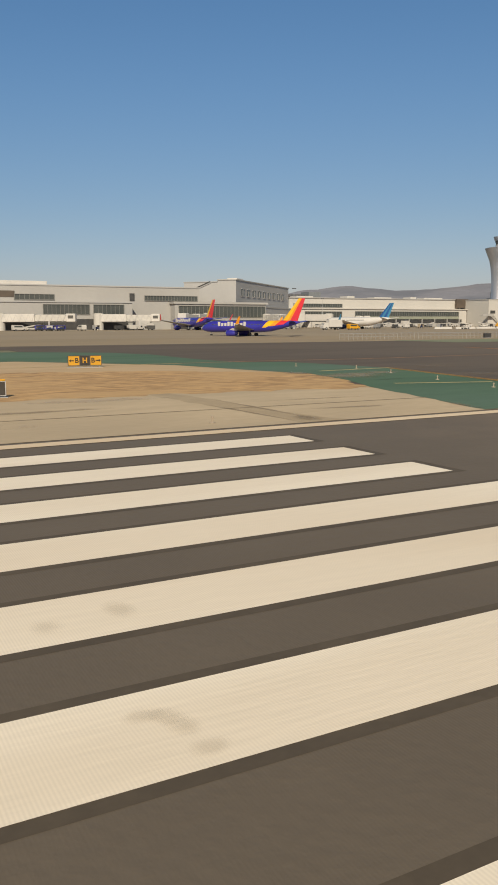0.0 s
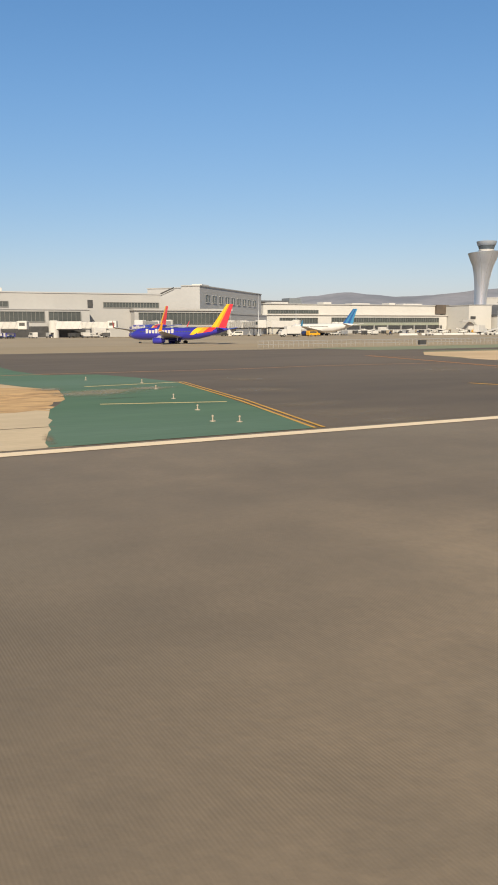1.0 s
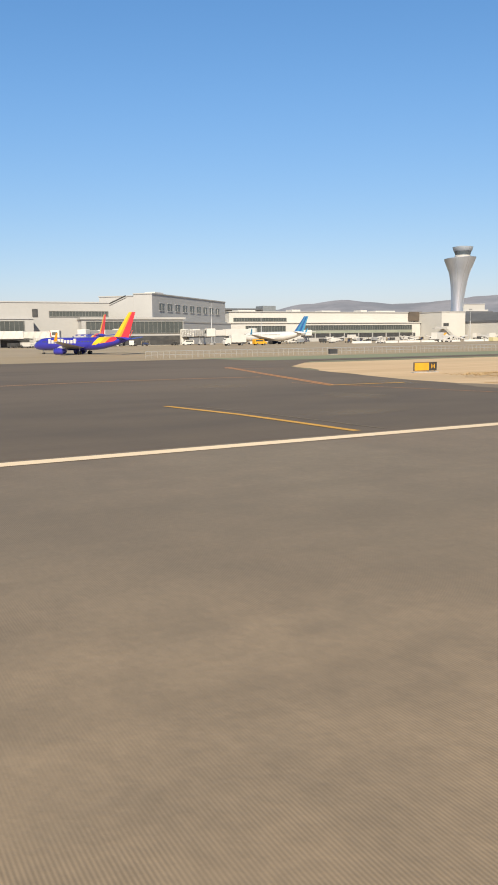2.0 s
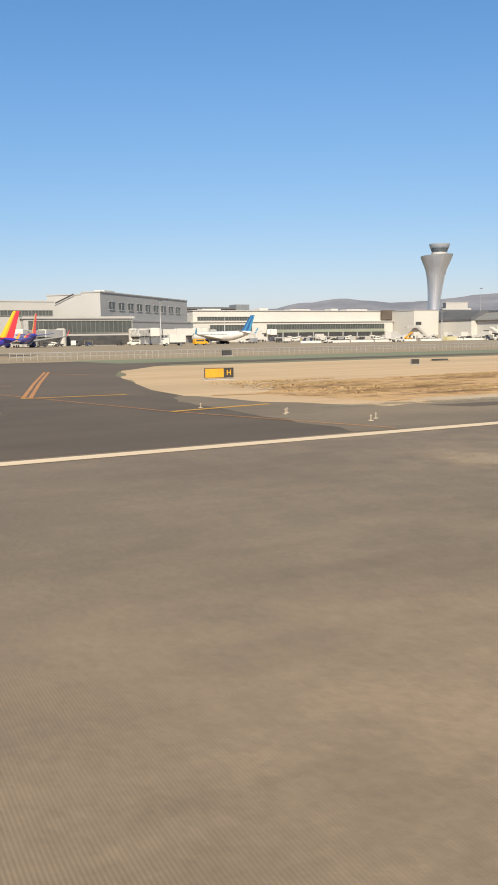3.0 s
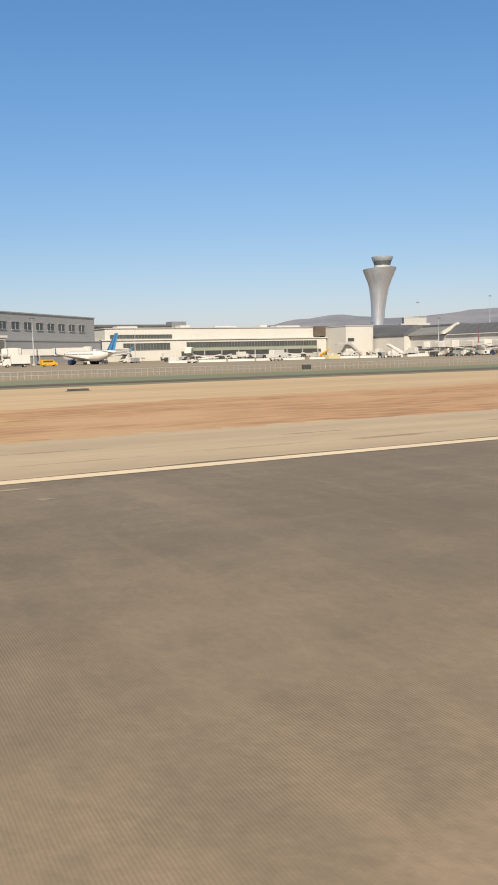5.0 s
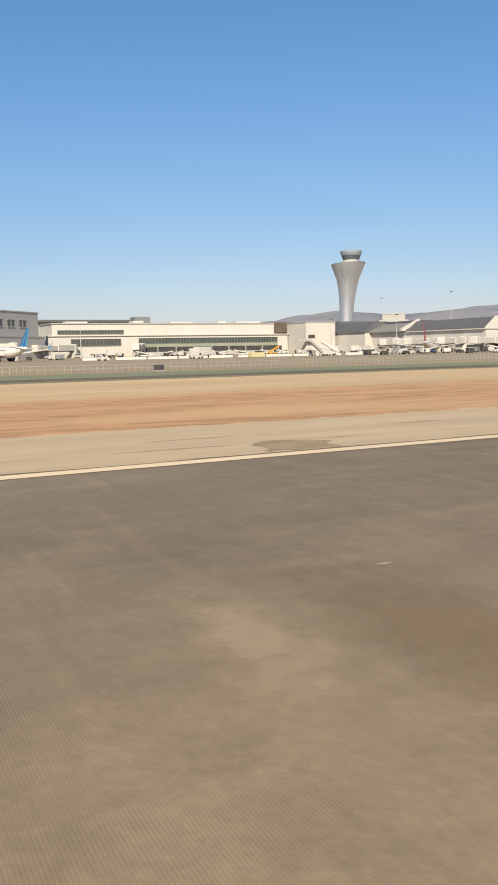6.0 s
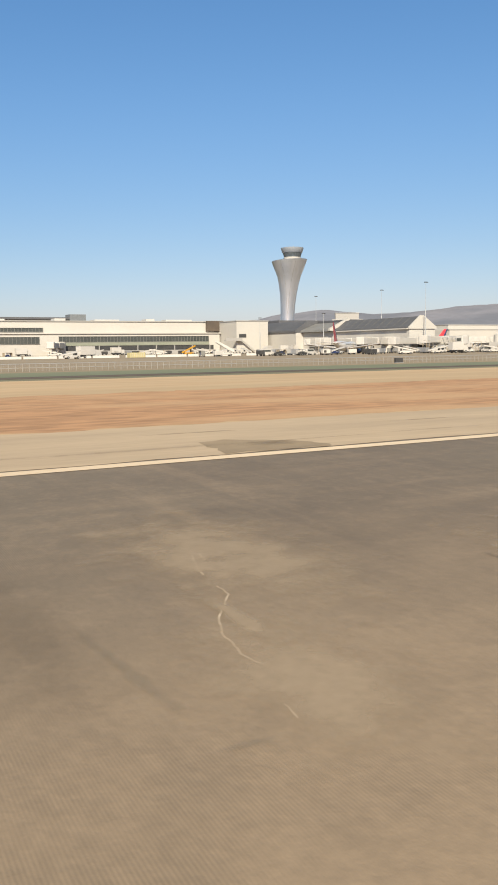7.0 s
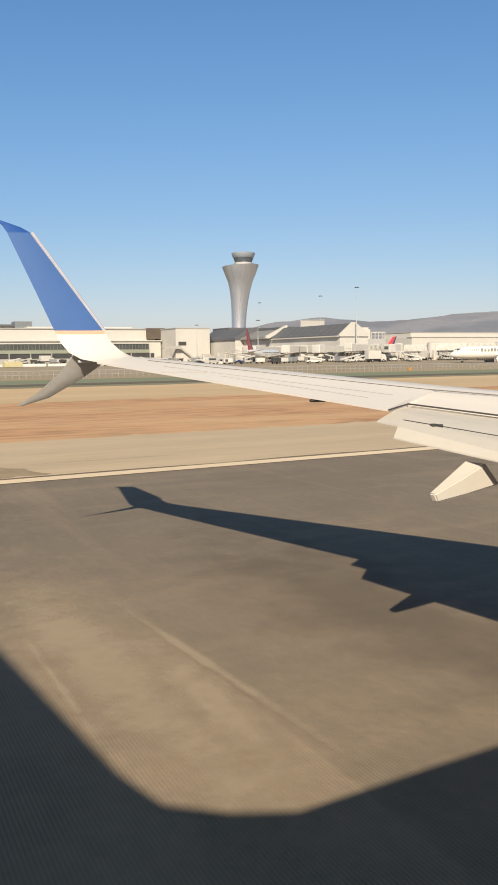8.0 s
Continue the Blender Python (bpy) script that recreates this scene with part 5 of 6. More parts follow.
sheet("shoulder_patch", wobble([(204.4, 27.0), (209.4, 26.9), (208.8, 29.6), (206.6, 31.0), (205.2, 30.6)], 0.25, 0.5, 42), 0.02, mat("pale_patch", (0.34, 0.262, 0.17), (0.28, 0.215, 0.142), 0.85, scale=0.5, fine=3.0), "grey repaired patch in the pale shoulder", category="pavement")
sheet("shoulder_patch", wobble([(228.4, 27.0), (236.6, 27.0), (236.2, 28.3), (235.3, 29.8), (232.2, 31.0), (229.2, 31.4)], 0.2, 0.5, 43), 0.02, MATS["brown_patch"], "brown repaired patch in the pale shoulder", category="pavement")
sheet("shoulder_patch", wobble([(94, 35.2), (99.6, 34.3), (100.5, 32.5), (95, 33)], 0.15, 0.8, 44), 0.022, TAXI, "dark repaired patch in the shoulder", category="pavement")
stroke("pavement_joint", [(-60, 33.6), (8, 33.2), (24, 33.0)], 0.12, OLD_ASPHALT, 0.021, "dark joint along the concrete slab")

PATCHGREY = mat("grey_relaid_asphalt", (0.198, 0.157, 0.114), (0.15, 0.119, 0.088), 0.8, scale=0.45, bump=0.15, fine=7.0, big=(0.265, 0.209, 0.15), groove=8.0, wide=(0.3, 0.7))
sheet("runway_patch", wobble([(172.6, 16.9), (178.7, 17.1), (183.1, 16.7), (182.6, 15.2), (183.1, 13.1), (180.6, 12.2), (179.7, 11.7), (180.0, 10.5), (179.5, 8.8), (176.2, 9.4), (173.2, 11.6)], 0.16, 0.5, 61), 0.0025, PATCHGREY, "dark grey repair patch with ragged edges in the runway", category="pavement")


def wear_material(name, colour, amount):
    """A stain that fades out raggedly towards its rim."""
    m = bpy.data.materials.new(name)
    m.use_nodes = True
    nt = m.node_tree
    bsdf, out = nt.nodes["Principled BSDF"], nt.nodes["Material Output"]
    bsdf.inputs["Roughness"].default_value = 0.8

    def node(kind, **values):
        n = nt.nodes.new(kind)
        for key, value in values.items():
            n.inputs[key].default_value = value
        return n
    geo, rim = node("ShaderNodeNewGeometry"), node("ShaderNodeUVMap")
    grain, fine = node("ShaderNodeTexNoise", Scale=0.9, Detail=8.0, Roughness=0.62), node("ShaderNodeTexNoise", Scale=6.0, Detail=4.0)
    for n in (grain, fine):
        nt.links.new(geo.outputs["Position"], n.inputs["Vector"])
    away = nt.nodes.new("ShaderNodeVectorMath")
    away.operation = "LENGTH"
    nt.links.new(rim.outputs[0], away.inputs[0])
    ragged = nt.nodes.new("ShaderNodeMath")
    ragged.operation = "MULTIPLY_ADD"
    nt.links.new(grain.outputs["Fac"], ragged.inputs[0])
    ragged.inputs[1].default_value = 1.5
    nt.links.new(away.outputs["Value"], ragged.inputs[2])
    fade = node("ShaderNodeMapRange", **{"From Min": 1.62, "From Max": 0.85, "To Max": amount})
    fade.interpolation_type = "SMOOTHSTEP"
    nt.links.new(ragged.outputs[0], fade.inputs["Value"])
    tone = nt.nodes.new("ShaderNodeMix")
    tone.data_type = "RGBA"
    tone.inputs[6].default_value, tone.inputs[7].default_value = (*colour, 1.0), (*[v * 0.72 for v in colour], 1.0)
    nt.links.new(fine.outputs["Fac"], tone.inputs[0])
    nt.links.new(tone.outputs[2], bsdf.inputs["Base Color"])
    both, clear = nt.nodes.new("ShaderNodeMixShader"), nt.nodes.new("ShaderNodeBsdfTransparent")
    nt.links.new(fade.outputs[0], both.inputs[0])
    nt.links.new(clear.outputs[0], both.inputs[1])
    nt.links.new(bsdf.outputs[0], both.inputs[2])
    nt.links.new(both.outputs[0], out.inputs["Surface"])
    return m


WEAR = {"pale": wear_material("pale_worn_asphalt", (0.51, 0.4, 0.285), 0.6), "bright": wear_material("bare_aggregate", (0.62, 0.51, 0.385), 0.62), "dark": wear_material("dark_sealed_asphalt", (0.155, 0.122, 0.09), 0.3), "brown": wear_material("brown_stained_asphalt", (0.31, 0.222, 0.145), 0.5), "faint": wear_material("faint_dark_streak", (0.16, 0.126, 0.094), 0.17), "dust": wear_material("dusty_film", (0.36, 0.32, 0.235), 0.6), "haze": wear_material("faint_pale_film", (0.34, 0.28, 0.21), 0.26), "rubber": wear_material("grey_rubber_smudge", (0.5, 0.43, 0.33), 0.15)}
WEAR_LABEL = {"pale": "pale worn area of the runway asphalt", "bright": "whitish bare scar in the runway asphalt", "dark": "dark sealed streak in the runway asphalt", "brown": "brown dusty stain on the runway asphalt", "faint": "faint dark streak in the runway asphalt", "dust": "drifted pale dust on painted pavement", "haze": "faint pale worn film on dark asphalt", "rubber": "soft grey rubber smudge on a white stripe"}
layer = 0


def worn(tone, x, y, a, b, turn=0.0, lift=0.0):
    """An oval of wear with half-lengths a, b, turned by some degrees."""
    global layer
    layer += 1
    bm = bmesh.new()
    uv = bm.loops.layers.uv.new("rim")
    c, s = math.cos(radians(turn)), math.sin(radians(turn))
    n = 20
    rings = [[bm.verts.new((k * math.cos(2 * math.pi * i / n), k * math.sin(2 * math.pi * i / n), 0)) for i in range(n)] for k in (0.35, 0.7, 1.0)]
    faces = [bm.faces.new(rings[0])] + [bm.faces.new((p[i], q[i], q[(i + 1) % n], p[(i + 1) % n])) for p, q in zip(rings, rings[1:]) for i in range(n)]
    for f in faces:
        for lp in f.loops:
            lp[uv].uv = lp.vert.co.xy
    for v in bm.verts:
        px, py = v.co.x * a, v.co.y * b
        v.co = (x + c * px - s * py, y + s * px + c * py, 0)
        v.co.z = gz(v.co.y) + lift + 0.0048 + 0.00012 * layer
    me = bpy.data.meshes.new("wear_mark")
    bm.to_mesh(me)
    bm.free()
    me.materials.append(WEAR[tone])
    tagged(new("wear_mark", me), WEAR_LABEL[tone], "stain", "", "structure")


sheet("slab_band", wobble([(13.1, 42.0), (13.6, 37.5), (13.75, 33.1), (13.85, 29.9), (14.6, 27.0), (12.4, 27.0), (12.35, 31.3), (11.9, 35.8), (11.6, 42.0)], 0.12, 0.7, 91), 0.0145, mat("stained_slab", (0.44, 0.345, 0.228), (0.36, 0.285, 0.19), 0.85, scale=0.9, fine=5.0, big=(0.42, 0.33, 0.22)), "darker stained band across the pale slab", category="pavement")
for row in (("dark", 13.6, 33.0, 0.25, 6.0, 0, 0.013), ("dark", 12.3, 31.5, 0.2, 5.0, 3, 0.013), ("dark", 13.4, 28.2, 1.0, 1.4, 0, 0.013), ("dark", 4.0, 36.0, 5.0, 0.7, 3, 0.012), ("bright", -2.0, 31.0, 6.0, 1.6, 2, 0.012), ("bright", 8.0, 40.0, 5.0, 1.0, -3, 0.012), ("dark", 17.5, 31.0, 3.0, 0.5, -6, 0.012), ("dark", 18.5, 35.4, 4.2, 0.3, -3, 0.012)):
    worn(*row)
for row in (("rubber", 7.6, 6.72, 2.0, 0.12, 0, 0.006), ("rubber", 8.0, 6.1, 1.7, 0.14, 0, 0.006), ("rubber", 5.6, 6.4, 2.2, 0.12, 0, 0.006), ("rubber", 7.9, 9.9, 1.7, 0.14, 0, 0.006)):
    worn(*row)
for k in range(11):
    worn("dust", 90.5 + k * 3.3, 37.2 - 0.3 * k + 0.8 * noise.noise((k * 1.7, 2.0, 0)), 3.2, 1.3, -6, 0.02)
for k in range(17):
    worn("faint" if k % 3 else "dark", 121 + k * 7.4, 29.8 + 0.5 * noise.noise((k * 2.3, 7.0, 0)), 5.0, 0.13 + 0.1 * (k % 4), 0.6 * (k % 5 - 2), 0.012)
for k in range(9):
    worn("dark", 128 + k * 13.1, 33.6 + 2.4 * noise.noise((k * 3.1, 4.0, 0)), 4.2, 0.3, 1.5 * (k % 3 - 1), 0.012)
for row in (("dark", 207.6, 29.0, 1.7, 1.1, 0, 0.018), ("dark", 232.0, 29.2, 2.2, 1.2, 0, 0.018)):
    worn(*row)
# smudges on the stripes, dust on the island, films on the taxiway
for row in (("rubber", -1.76, 6.72, 0.22, 0.3, 20, 0.006), ("rubber", -1.68, 6.45, 0.25, 0.3, 10, 0.006), ("rubber", -1.62, 6.03, 0.3, 0.22, 0, 0.006), ("rubber", -1.17, 9.81, 0.3, 0.5, 10, 0.006), ("rubber", -2.2, 9.66, 0.35, 0.4, 0, 0.006), ("rubber", -1.97, 6.86, 0.3, 0.2, 0, 0.006)):
    worn(*row)
for row in (("dust", 30.4, 49.6, 3.4, 3.6, 0, 0.022), ("dust", 32.4, 50.6, 3.0, 3.0, 0, 0.022), ("dust", 35.4, 52.0, 2.6, 2.2, 0, 0.022), ("dust", 29.0, 54.6, 1.6, 2.4, 0, 0.022), ("dark", 31.0, 45.0, 1.6, 0.5, 0, 0.024), ("brown", 22.72, 28.99, 0.35, 2.4, -10, 0.024)):
    worn(*row)
for row in (("haze", 41.59, 46.68, 3.0, 4.0, 0, 0.01), ("haze", 38.85, 36.19, 4.0, 2.0, 0, 0.01), ("haze", 38.27, 31.29, 5.0, 2.2, 0, 0.01), ("haze", 45.5, 57.42, 3.0, 4.0, 0, 0.01), ("haze", 37.36, 27.56, 3.5, 1.6, 0, 0.01), ("haze", 67.96, 60.05, 4.0, 5.0, 0, 0.01), ("haze", 70.99, 44.59, 3.0, 5.0, 0, 0.01), ("haze", 83.05, 55.56, 3.0, 6.0, 0, 0.01), ("haze", 64.07, 34.42, 4.0, 2.0, 0, 0.01)):
    worn(*row)
for row in (("bright", 61.7, 7.4, 0.4, 0.3), ("bright", 62.5, 7.2, 0.8, 0.14),
            ("haze", 81.1, 7.6, 0.3, 4.0, 4), ("pale", 79.6, 10.0, 1.2, 2.4), ("pale", 85.6, 15.4, 2.0, 1.2), ("pale", 82.2, 18.0, 2.6, 4.6), ("pale", 84.0, 9.0, 3.4, 3.4), ("faint", 83.0, 12.6, 1.2, 0.5, -12), ("faint", 84.9, 12.9, 1.6, 0.4), ("bright", 88.6, 23.6, 0.8, 0.2),
            ("pale", 96.2, 12.0, 2.0, 6.0, 4), ("pale", 93.2, 13.6, 1.4, 3.2), ("pale", 98.9, 7.6, 1.2, 2.0), ("brown", 98.6, 11.0, 1.4, 2.4), ("pale", 94.6, 7.6, 1.6, 2.6), ("dark", 94.5, 11.2, 0.22, 3.4), ("bright", 96.55, 8.6, 0.16, 3.6, 1), ("pale", 96.9, 9.6, 0.14, 6.0), ("bright", 101.0, 24.2, 0.9, 0.22), ("bright", 103.4, 23.7, 0.5, 0.2)):
    worn(*row)
for row in (("dark", 103.0, 9.2, 3.4, 0.6), ("dark", 100.6, 9.6, 0.7, 1.7, 10), ("pale", 102.2, 7.4, 2.2, 1.4), ("pale", 101.4, 12.4, 2.6, 2.2),
            ("pale", 110.4, 18.4, 2.2, 4.6), ("bright", 108.8, 15.8, 0.5, 0.8, -20), ("bright", 109.3, 14.4, 0.45, 0.9, 8), ("dark", 106.9, 9.6, 1.9, 5.6, -4), ("pale", 109.0, 8.4, 0.9, 5.4), ("faint", 110.9, 11.0, 0.55, 6.6), ("pale", 111.7, 9.5, 0.6, 5.4, 4), ("faint", 114.4, 9.6, 1.4, 7.0), ("bright", 109.45, 9.8, 0.17, 6.2, 4.9), ("pale", 109.6, 17.2, 1.4, 2.2), ("pale", 112.4, 9.6, 0.2, 7.0, 4), ("bright", 124.8, 24.3, 1.0, 0.25), ("bright", 125.4, 22.0, 0.6, 0.2)):
    worn(*row)
for row in (("faint", 175.4, 6.4, 2.4, 0.12), ("faint", 175.0, 6.42, 1.6, 0.2), ("pale", 176.4, 7.9, 2.6, 1.7), ("pale", 178.3, 7.5, 1.9, 1.5), ("bright", 180.1, 11.2, 0.7, 0.55), ("bright", 180.4, 10.8, 0.35, 0.5),
            ("haze", 176.2, 14.4, 1.7, 1.1), ("haze", 178.6, 12.6, 1.6, 1.0), ("faint", 181.0, 14.6, 1.6, 1.1), ("haze", 174.6, 12.4, 1.0, 1.4), ("faint", 177.4, 10.6, 2.4, 1.2), ("haze", 180.6, 15.8, 2.0, 0.6), ("pale", 158.0, 8.8, 1.5, 4.2), ("brown", 160.6, 8.0, 2.0, 5.0), ("bright", 161.7, 11.2, 0.3, 0.12), ("pale", 182.4, 12.0, 2.2, 3.4), ("brown", 183.4, 8.6, 1.6, 2.0), ("pale", 184.4, 8.0, 2.2, 5.0),
            ("pale", 197.8, 13.4, 2.8, 5.6), ("pale", 196.2, 7.6, 2.0, 3.2), ("pale", 196.4, 9.6, 0.3, 2.2), ("faint", 193.6, 10.4, 1.0, 4.4), ("haze", 194.4, 8.7, 0.16, 2.2, 5), ("haze", 194.8, 6.4, 0.5, 0.1), ("pale", 203.0, 9.6, 1.2, 4.4), ("pale", 204.6, 10.2, 0.9, 4.4), ("dark", 203.4, 9.4, 0.14, 2.4), ("dark", 201.9, 9.6, 0.14, 1.8)):
    worn(*row)
for row in (("faint", 214.75, 8.4, 0.3, 2.6), ("pale", 217.0, 9.4, 1.4, 3.4), ("pale", 226.2, 20.0, 3.0, 1.8), ("pale", 226.3, 14.6, 0.5, 3.8), ("dark", 228.4, 8.0, 0.5, 3.4), ("dark", 226.7, 8.2, 0.3, 3.6), ("pale", 225.2, 8.4, 0.6, 4.0), ("bright", 226.3, 6.7, 0.12, 0.3), ("bright", 225.5, 9.8, 0.14, 0.5),
            ("pale", 232.9, 9.0, 1.1, 7.6, 3), ("pale", 232.25, 9.0, 0.12, 3.0), ("pale", 233.6, 7.6, 0.5, 3.6), ("pale", 234.0, 8.8, 0.13, 5.2, 4), ("dark", 237.2, 10.0, 2.6, 9.0)):
    worn(*row)
CRACKFILL = mat("pale_crack_filler", (0.6, 0.5, 0.38), (0.42, 0.34, 0.25), 0.8, scale=2.5, fine=9.0, wide=(0.35, 0.65))


def crack(knots, width, seed):
    """A filled crack that wanders between its knots."""
    pts = []
    for (ax, ay), (bx, by) in zip(knots, knots[1:]):
        for k in range(8):
            s = k / 8
            y = ay + (by - ay) * s
            pts.append((ax + (bx - ax) * s + 0.05 * noise.noise((y * 2.3, seed, 0)) + 0.025 * noise.noise((y * 7.0, seed, 3)), y))
    stroke("pavement_crack", pts, width, CRACKFILL, 0.014, "pale filled crack wandering across the runway")


crack([(196.8, 11.3), (196.77, 10.8), (196.2, 9.95), (195.9, 9.2), (195.83, 8.5), (195.85, 7.95)], 0.035, 1.0)
crack([(197.25, 13.4), (197.02, 12.6), (196.85, 11.9)], 0.04, 2.0)
crack([(197.4, 13.4), (197.3, 12.8)], 0.04, 3.0)
crack([(195.56, 7.0), (195.5, 6.6)], 0.025, 4.0)

# ---- dry grass on the soil beside the taxiway ----
DRYGRASS = mat("dry_grass_blades", (0.5, 0.352, 0.185), (0.36, 0.25, 0.125), 0.95, scale=0.5, fine=4.0)


def dry_grass(name, x0, x1, y0, y1, count, seed, label):
    """Tufts of dry blades, in drifts, as one mesh."""
    rng = random.Random(seed)
    verts, faces = [], []
    while len(faces) < count * 7:
        x, y = rng.uniform(x0, x1), rng.uniform(y0, y1)
        drift = noise.noise((x * 0.09, y * 0.35, seed)) + 0.6 * noise.noise((x * 0.5, y * 0.9, seed + 5)) + 0.5 * (1 - 2 * (x - x0) / (x1 - x0))
        edge = min(x - x0, x1 - x, (y - y0) * 2.5, (y1 - y) * 2.5) / 8.0
        if drift < 0.26 or rng.random() > min(1.0, edge):
            continue
        tall = rng.uniform(0.03, 0.085) * (1.0 + max(0.0, drift))
        for k in range(7):
            a, r = rng.uniform(0, 2 * math.pi), rng.uniform(0.02, 0.14)
            ca, sa = math.cos(a), math.sin(a)
            bx, by = x + r * ca, y + r * sa
            h, lean, w = tall * rng.uniform(0.5, 1.0), rng.uniform(0.06, 0.2), rng.uniform(0.015, 0.04)
            b = len(verts)
            verts += [(bx - w * sa, by + w * ca, 0.005), (bx + w * sa, by - w * ca, 0.005), (bx + lean * ca, by + lean * sa, h)]
            faces.append((b, b + 1, b + 2))
    me = bpy.data.meshes.new(name)
    me.from_pydata(verts, [], faces)
    me.materials.append(DRYGRASS)
    tagged(new(name, me), label, "grass", kind="stuff")


dry_grass("dry_grass", 91, 126, 39.5, 60, 3600, 7, "straw-coloured dry grass tufts on brown soil")

# ---- the airliner on the runway, whose wing and shadow end the walk ----
WX = 230.174


def span(a, b, t):
    return tuple(p + (q - p) * t for p, q in zip(a, b))


def airliner_wing():
    w = thing("airliner", "white airliner with blue split winglets and lowered flaps on the runway", "aircraft", WX, 0, 0)
    w.matrix_basis = pose(WX, 0, EYE, 0.3, 0, 1.0) @ Matrix.Translation((0, 0, -EYE))
    te0, te1 = (4.48, 14.16, 3.505), (6.384, 8.17, 2.924)        # trailing edge, tip to flap
    le0, le1 = (5.3, 14.4, 3.6), (11.07, 4.5, 2.72)         # leading edge, tip inwards
    te2 = (8.189, 6.175, 2.71)                                   # spoiler line inwards
    bm = bmesh.new()
    rings = []
    for (a, b, th) in ((te0, le0, 0.10), (span(te0, te1, 0.5), span(le0, le1, 0.29), 0.2), (te1, span(le0, le1, 0.525), 0.25), ((6.992, 8.483, 2.957), span(le0, le1, 0.535), 0.25), (te2, le1, 0.36), ((9.9, 3.4, 2.36), (11.9, 3.4, 2.6), 0.42), ((11.4, -1.0, 1.9), (15.4, -1.0, 2.05), 0.7)):
        a, b = Vector(a), Vector(b)
        d = b - a
        up = Vector((0, -0.105, 1)).normalized()
        rings.append([a, a + d * 0.35 + up * th * 0.10, a + d * 0.7 + up * th * 0.16, a + d * 0.93 + up * th * 0.05, b - up * th * 0.25, a + d * 0.85 - up * th * 0.75, a + d * 0.45 - up * th * 0.85, a - up * 0.03])
    loft(bm, rings)
    panel = part("wing_panel", bm, WINGWHITE, w, smooth=35)
    # dark lines: front spar joint, aileron hinge and gap
    def line(name, p, q, r=0.012, m=SEAL):
        bm = bmesh.new()
        rod(bm, p, q, r, 6)
        part(name, bm, m, panel)

    def on_top(s, c):
        a, b = Vector(span(te0, te1, s / 0.525) if s <= 0.525 else te1), Vector(span(le0, le1, s))
        return a + (b - a) * c + Vector((0, -0.105, 1)) * (0.003 + (0.15 if c > 0.5 else 0.09 * c / 0.3) * (0.1 + 0.33 * s))
    JOINT = mat("grey_joint_line", (0.16, 0.155, 0.15), None, 0.6)
    line("slat_joint", on_top(0.06, 0.62), on_top(0.525, 0.66), 0.006, JOINT)
    line("spar_joint", on_top(0.525, 0.66), Vector((10.24, 5.18, 2.79)), 0.008, JOINT)
    line("panel_joint", on_top(0.12, 0.34), on_top(0.5, 0.36), 0.003, WINGGREY)
    line("aileron_joint", on_top(0.24, 0.24), on_top(0.48, 0.2), 0.003, WINGGREY)
    line("aileron_gap", on_top(0.15, 0.0), on_top(0.21, 0.3), 0.006, WINGGREY)
    line("spoiler_gap", (6.905, 8.415, 2.957), (8.175, 6.165, 2.716), 0.012)
    part("flap_end_seal", rod(bmesh.new(), (6.40, 8.17, 2.912), (6.94, 8.455, 2.955), 0.009), SEAL, panel)
    # flaps, one behind and below the other
    for name, c in (("fore_flap", ((7.087, 8.569, 2.933), (6.118, 8.046, 2.791), (7.315, 3.23, 2.216), (9.737, 3.42, 2.368))), ("aft_flap", ((6.162, 7.612, 2.825), (5.826, 7.343, 2.664), (6.716, 3.23, 2.235), (7.761, 3.23, 2.368)))):
        a, b, c2, d2 = [Vector(v) for v in c]
        rr = []
        for f, r in ((a, b), (d2, c2)):
            rr.append([f, f + (r - f) * 0.5 + Vector((0, 0, 0.03)), r, r - Vector((0, 0, 0.015)), f + (r - f) * 0.5 - Vector((0, 0, 0.09)), f - Vector((0, 0, 0.1))])
        bm = bmesh.new()
        loft(bm, rr)
        fl = part(name, bm, mat("flap_white_paint", (0.54, 0.495, 0.445), (0.51, 0.47, 0.42), 0.45, spec=0.3, scale=2.0, fine=12.0), w)
        if name == "aft_flap":
            part("flap_gap", rod(bmesh.new(), a + Vector((0.02, 0, 0.01)), d2 + Vector((0.02, 0, 0.01)), 0.0055), SEAL, fl)
            part("flap_fitting", boxes((6.275, 6.335, 7.18, 7.24, 2.745, 2.812), (6.33, 6.39, 7.135, 7.195, 2.745, 2.806), bevel=0.005), DARKMETAL_AND_SHADE, fl)
    # flap track fairing
    bm = bmesh.new()
    rr = []
    for q in (((6.10, 7.04, 2.035), (6.12, 6.96, 2.03), (6.17, 6.96, 1.93), (6.15, 7.04, 1.93)), ((6.42, 7.1, 2.19), (6.48, 6.94, 2.17), (6.58, 6.94, 1.985), (6.53, 7.1, 1.98)), ((6.74, 7.14, 2.36), (6.87, 6.93, 2.34), (7.11, 6.93, 2.07), (7.0, 7.14, 2.05))):
        rr.append([Vector((0, 0, 3.66)) + (Vector(v) - Vector((0, 0, 3.66))) * 0.905 for v in q])
    loft(bm, rr)
    bmesh.ops.bevel(bm, geom=[e for e in bm.edges], offset=0.015, segments=2, affect="EDGES")
    part("track_fairing", bm, MATS["flap_white_paint"], w, "cream flap track fairing", 30)
    # winglet: white root, peach band, blue blade with a swept cap
    def blade(name, rows, m, smooth=40):
        rr = []
        for tx, ty, tz, lx, ly, lz, th in rows:
            a, b = Vector((tx, ty, tz)), Vector((lx, ly, lz))
            d = b - a
            s = Vector((0.2, -1, -0.12)).normalized()
            rr.append([a, a + d * 0.4 + s * th, a + d * 0.8 + s * th, b + s * th * 0.3, b - s * th * 0.3, a + d * 0.8 - s * th, a + d * 0.4 - s * th])
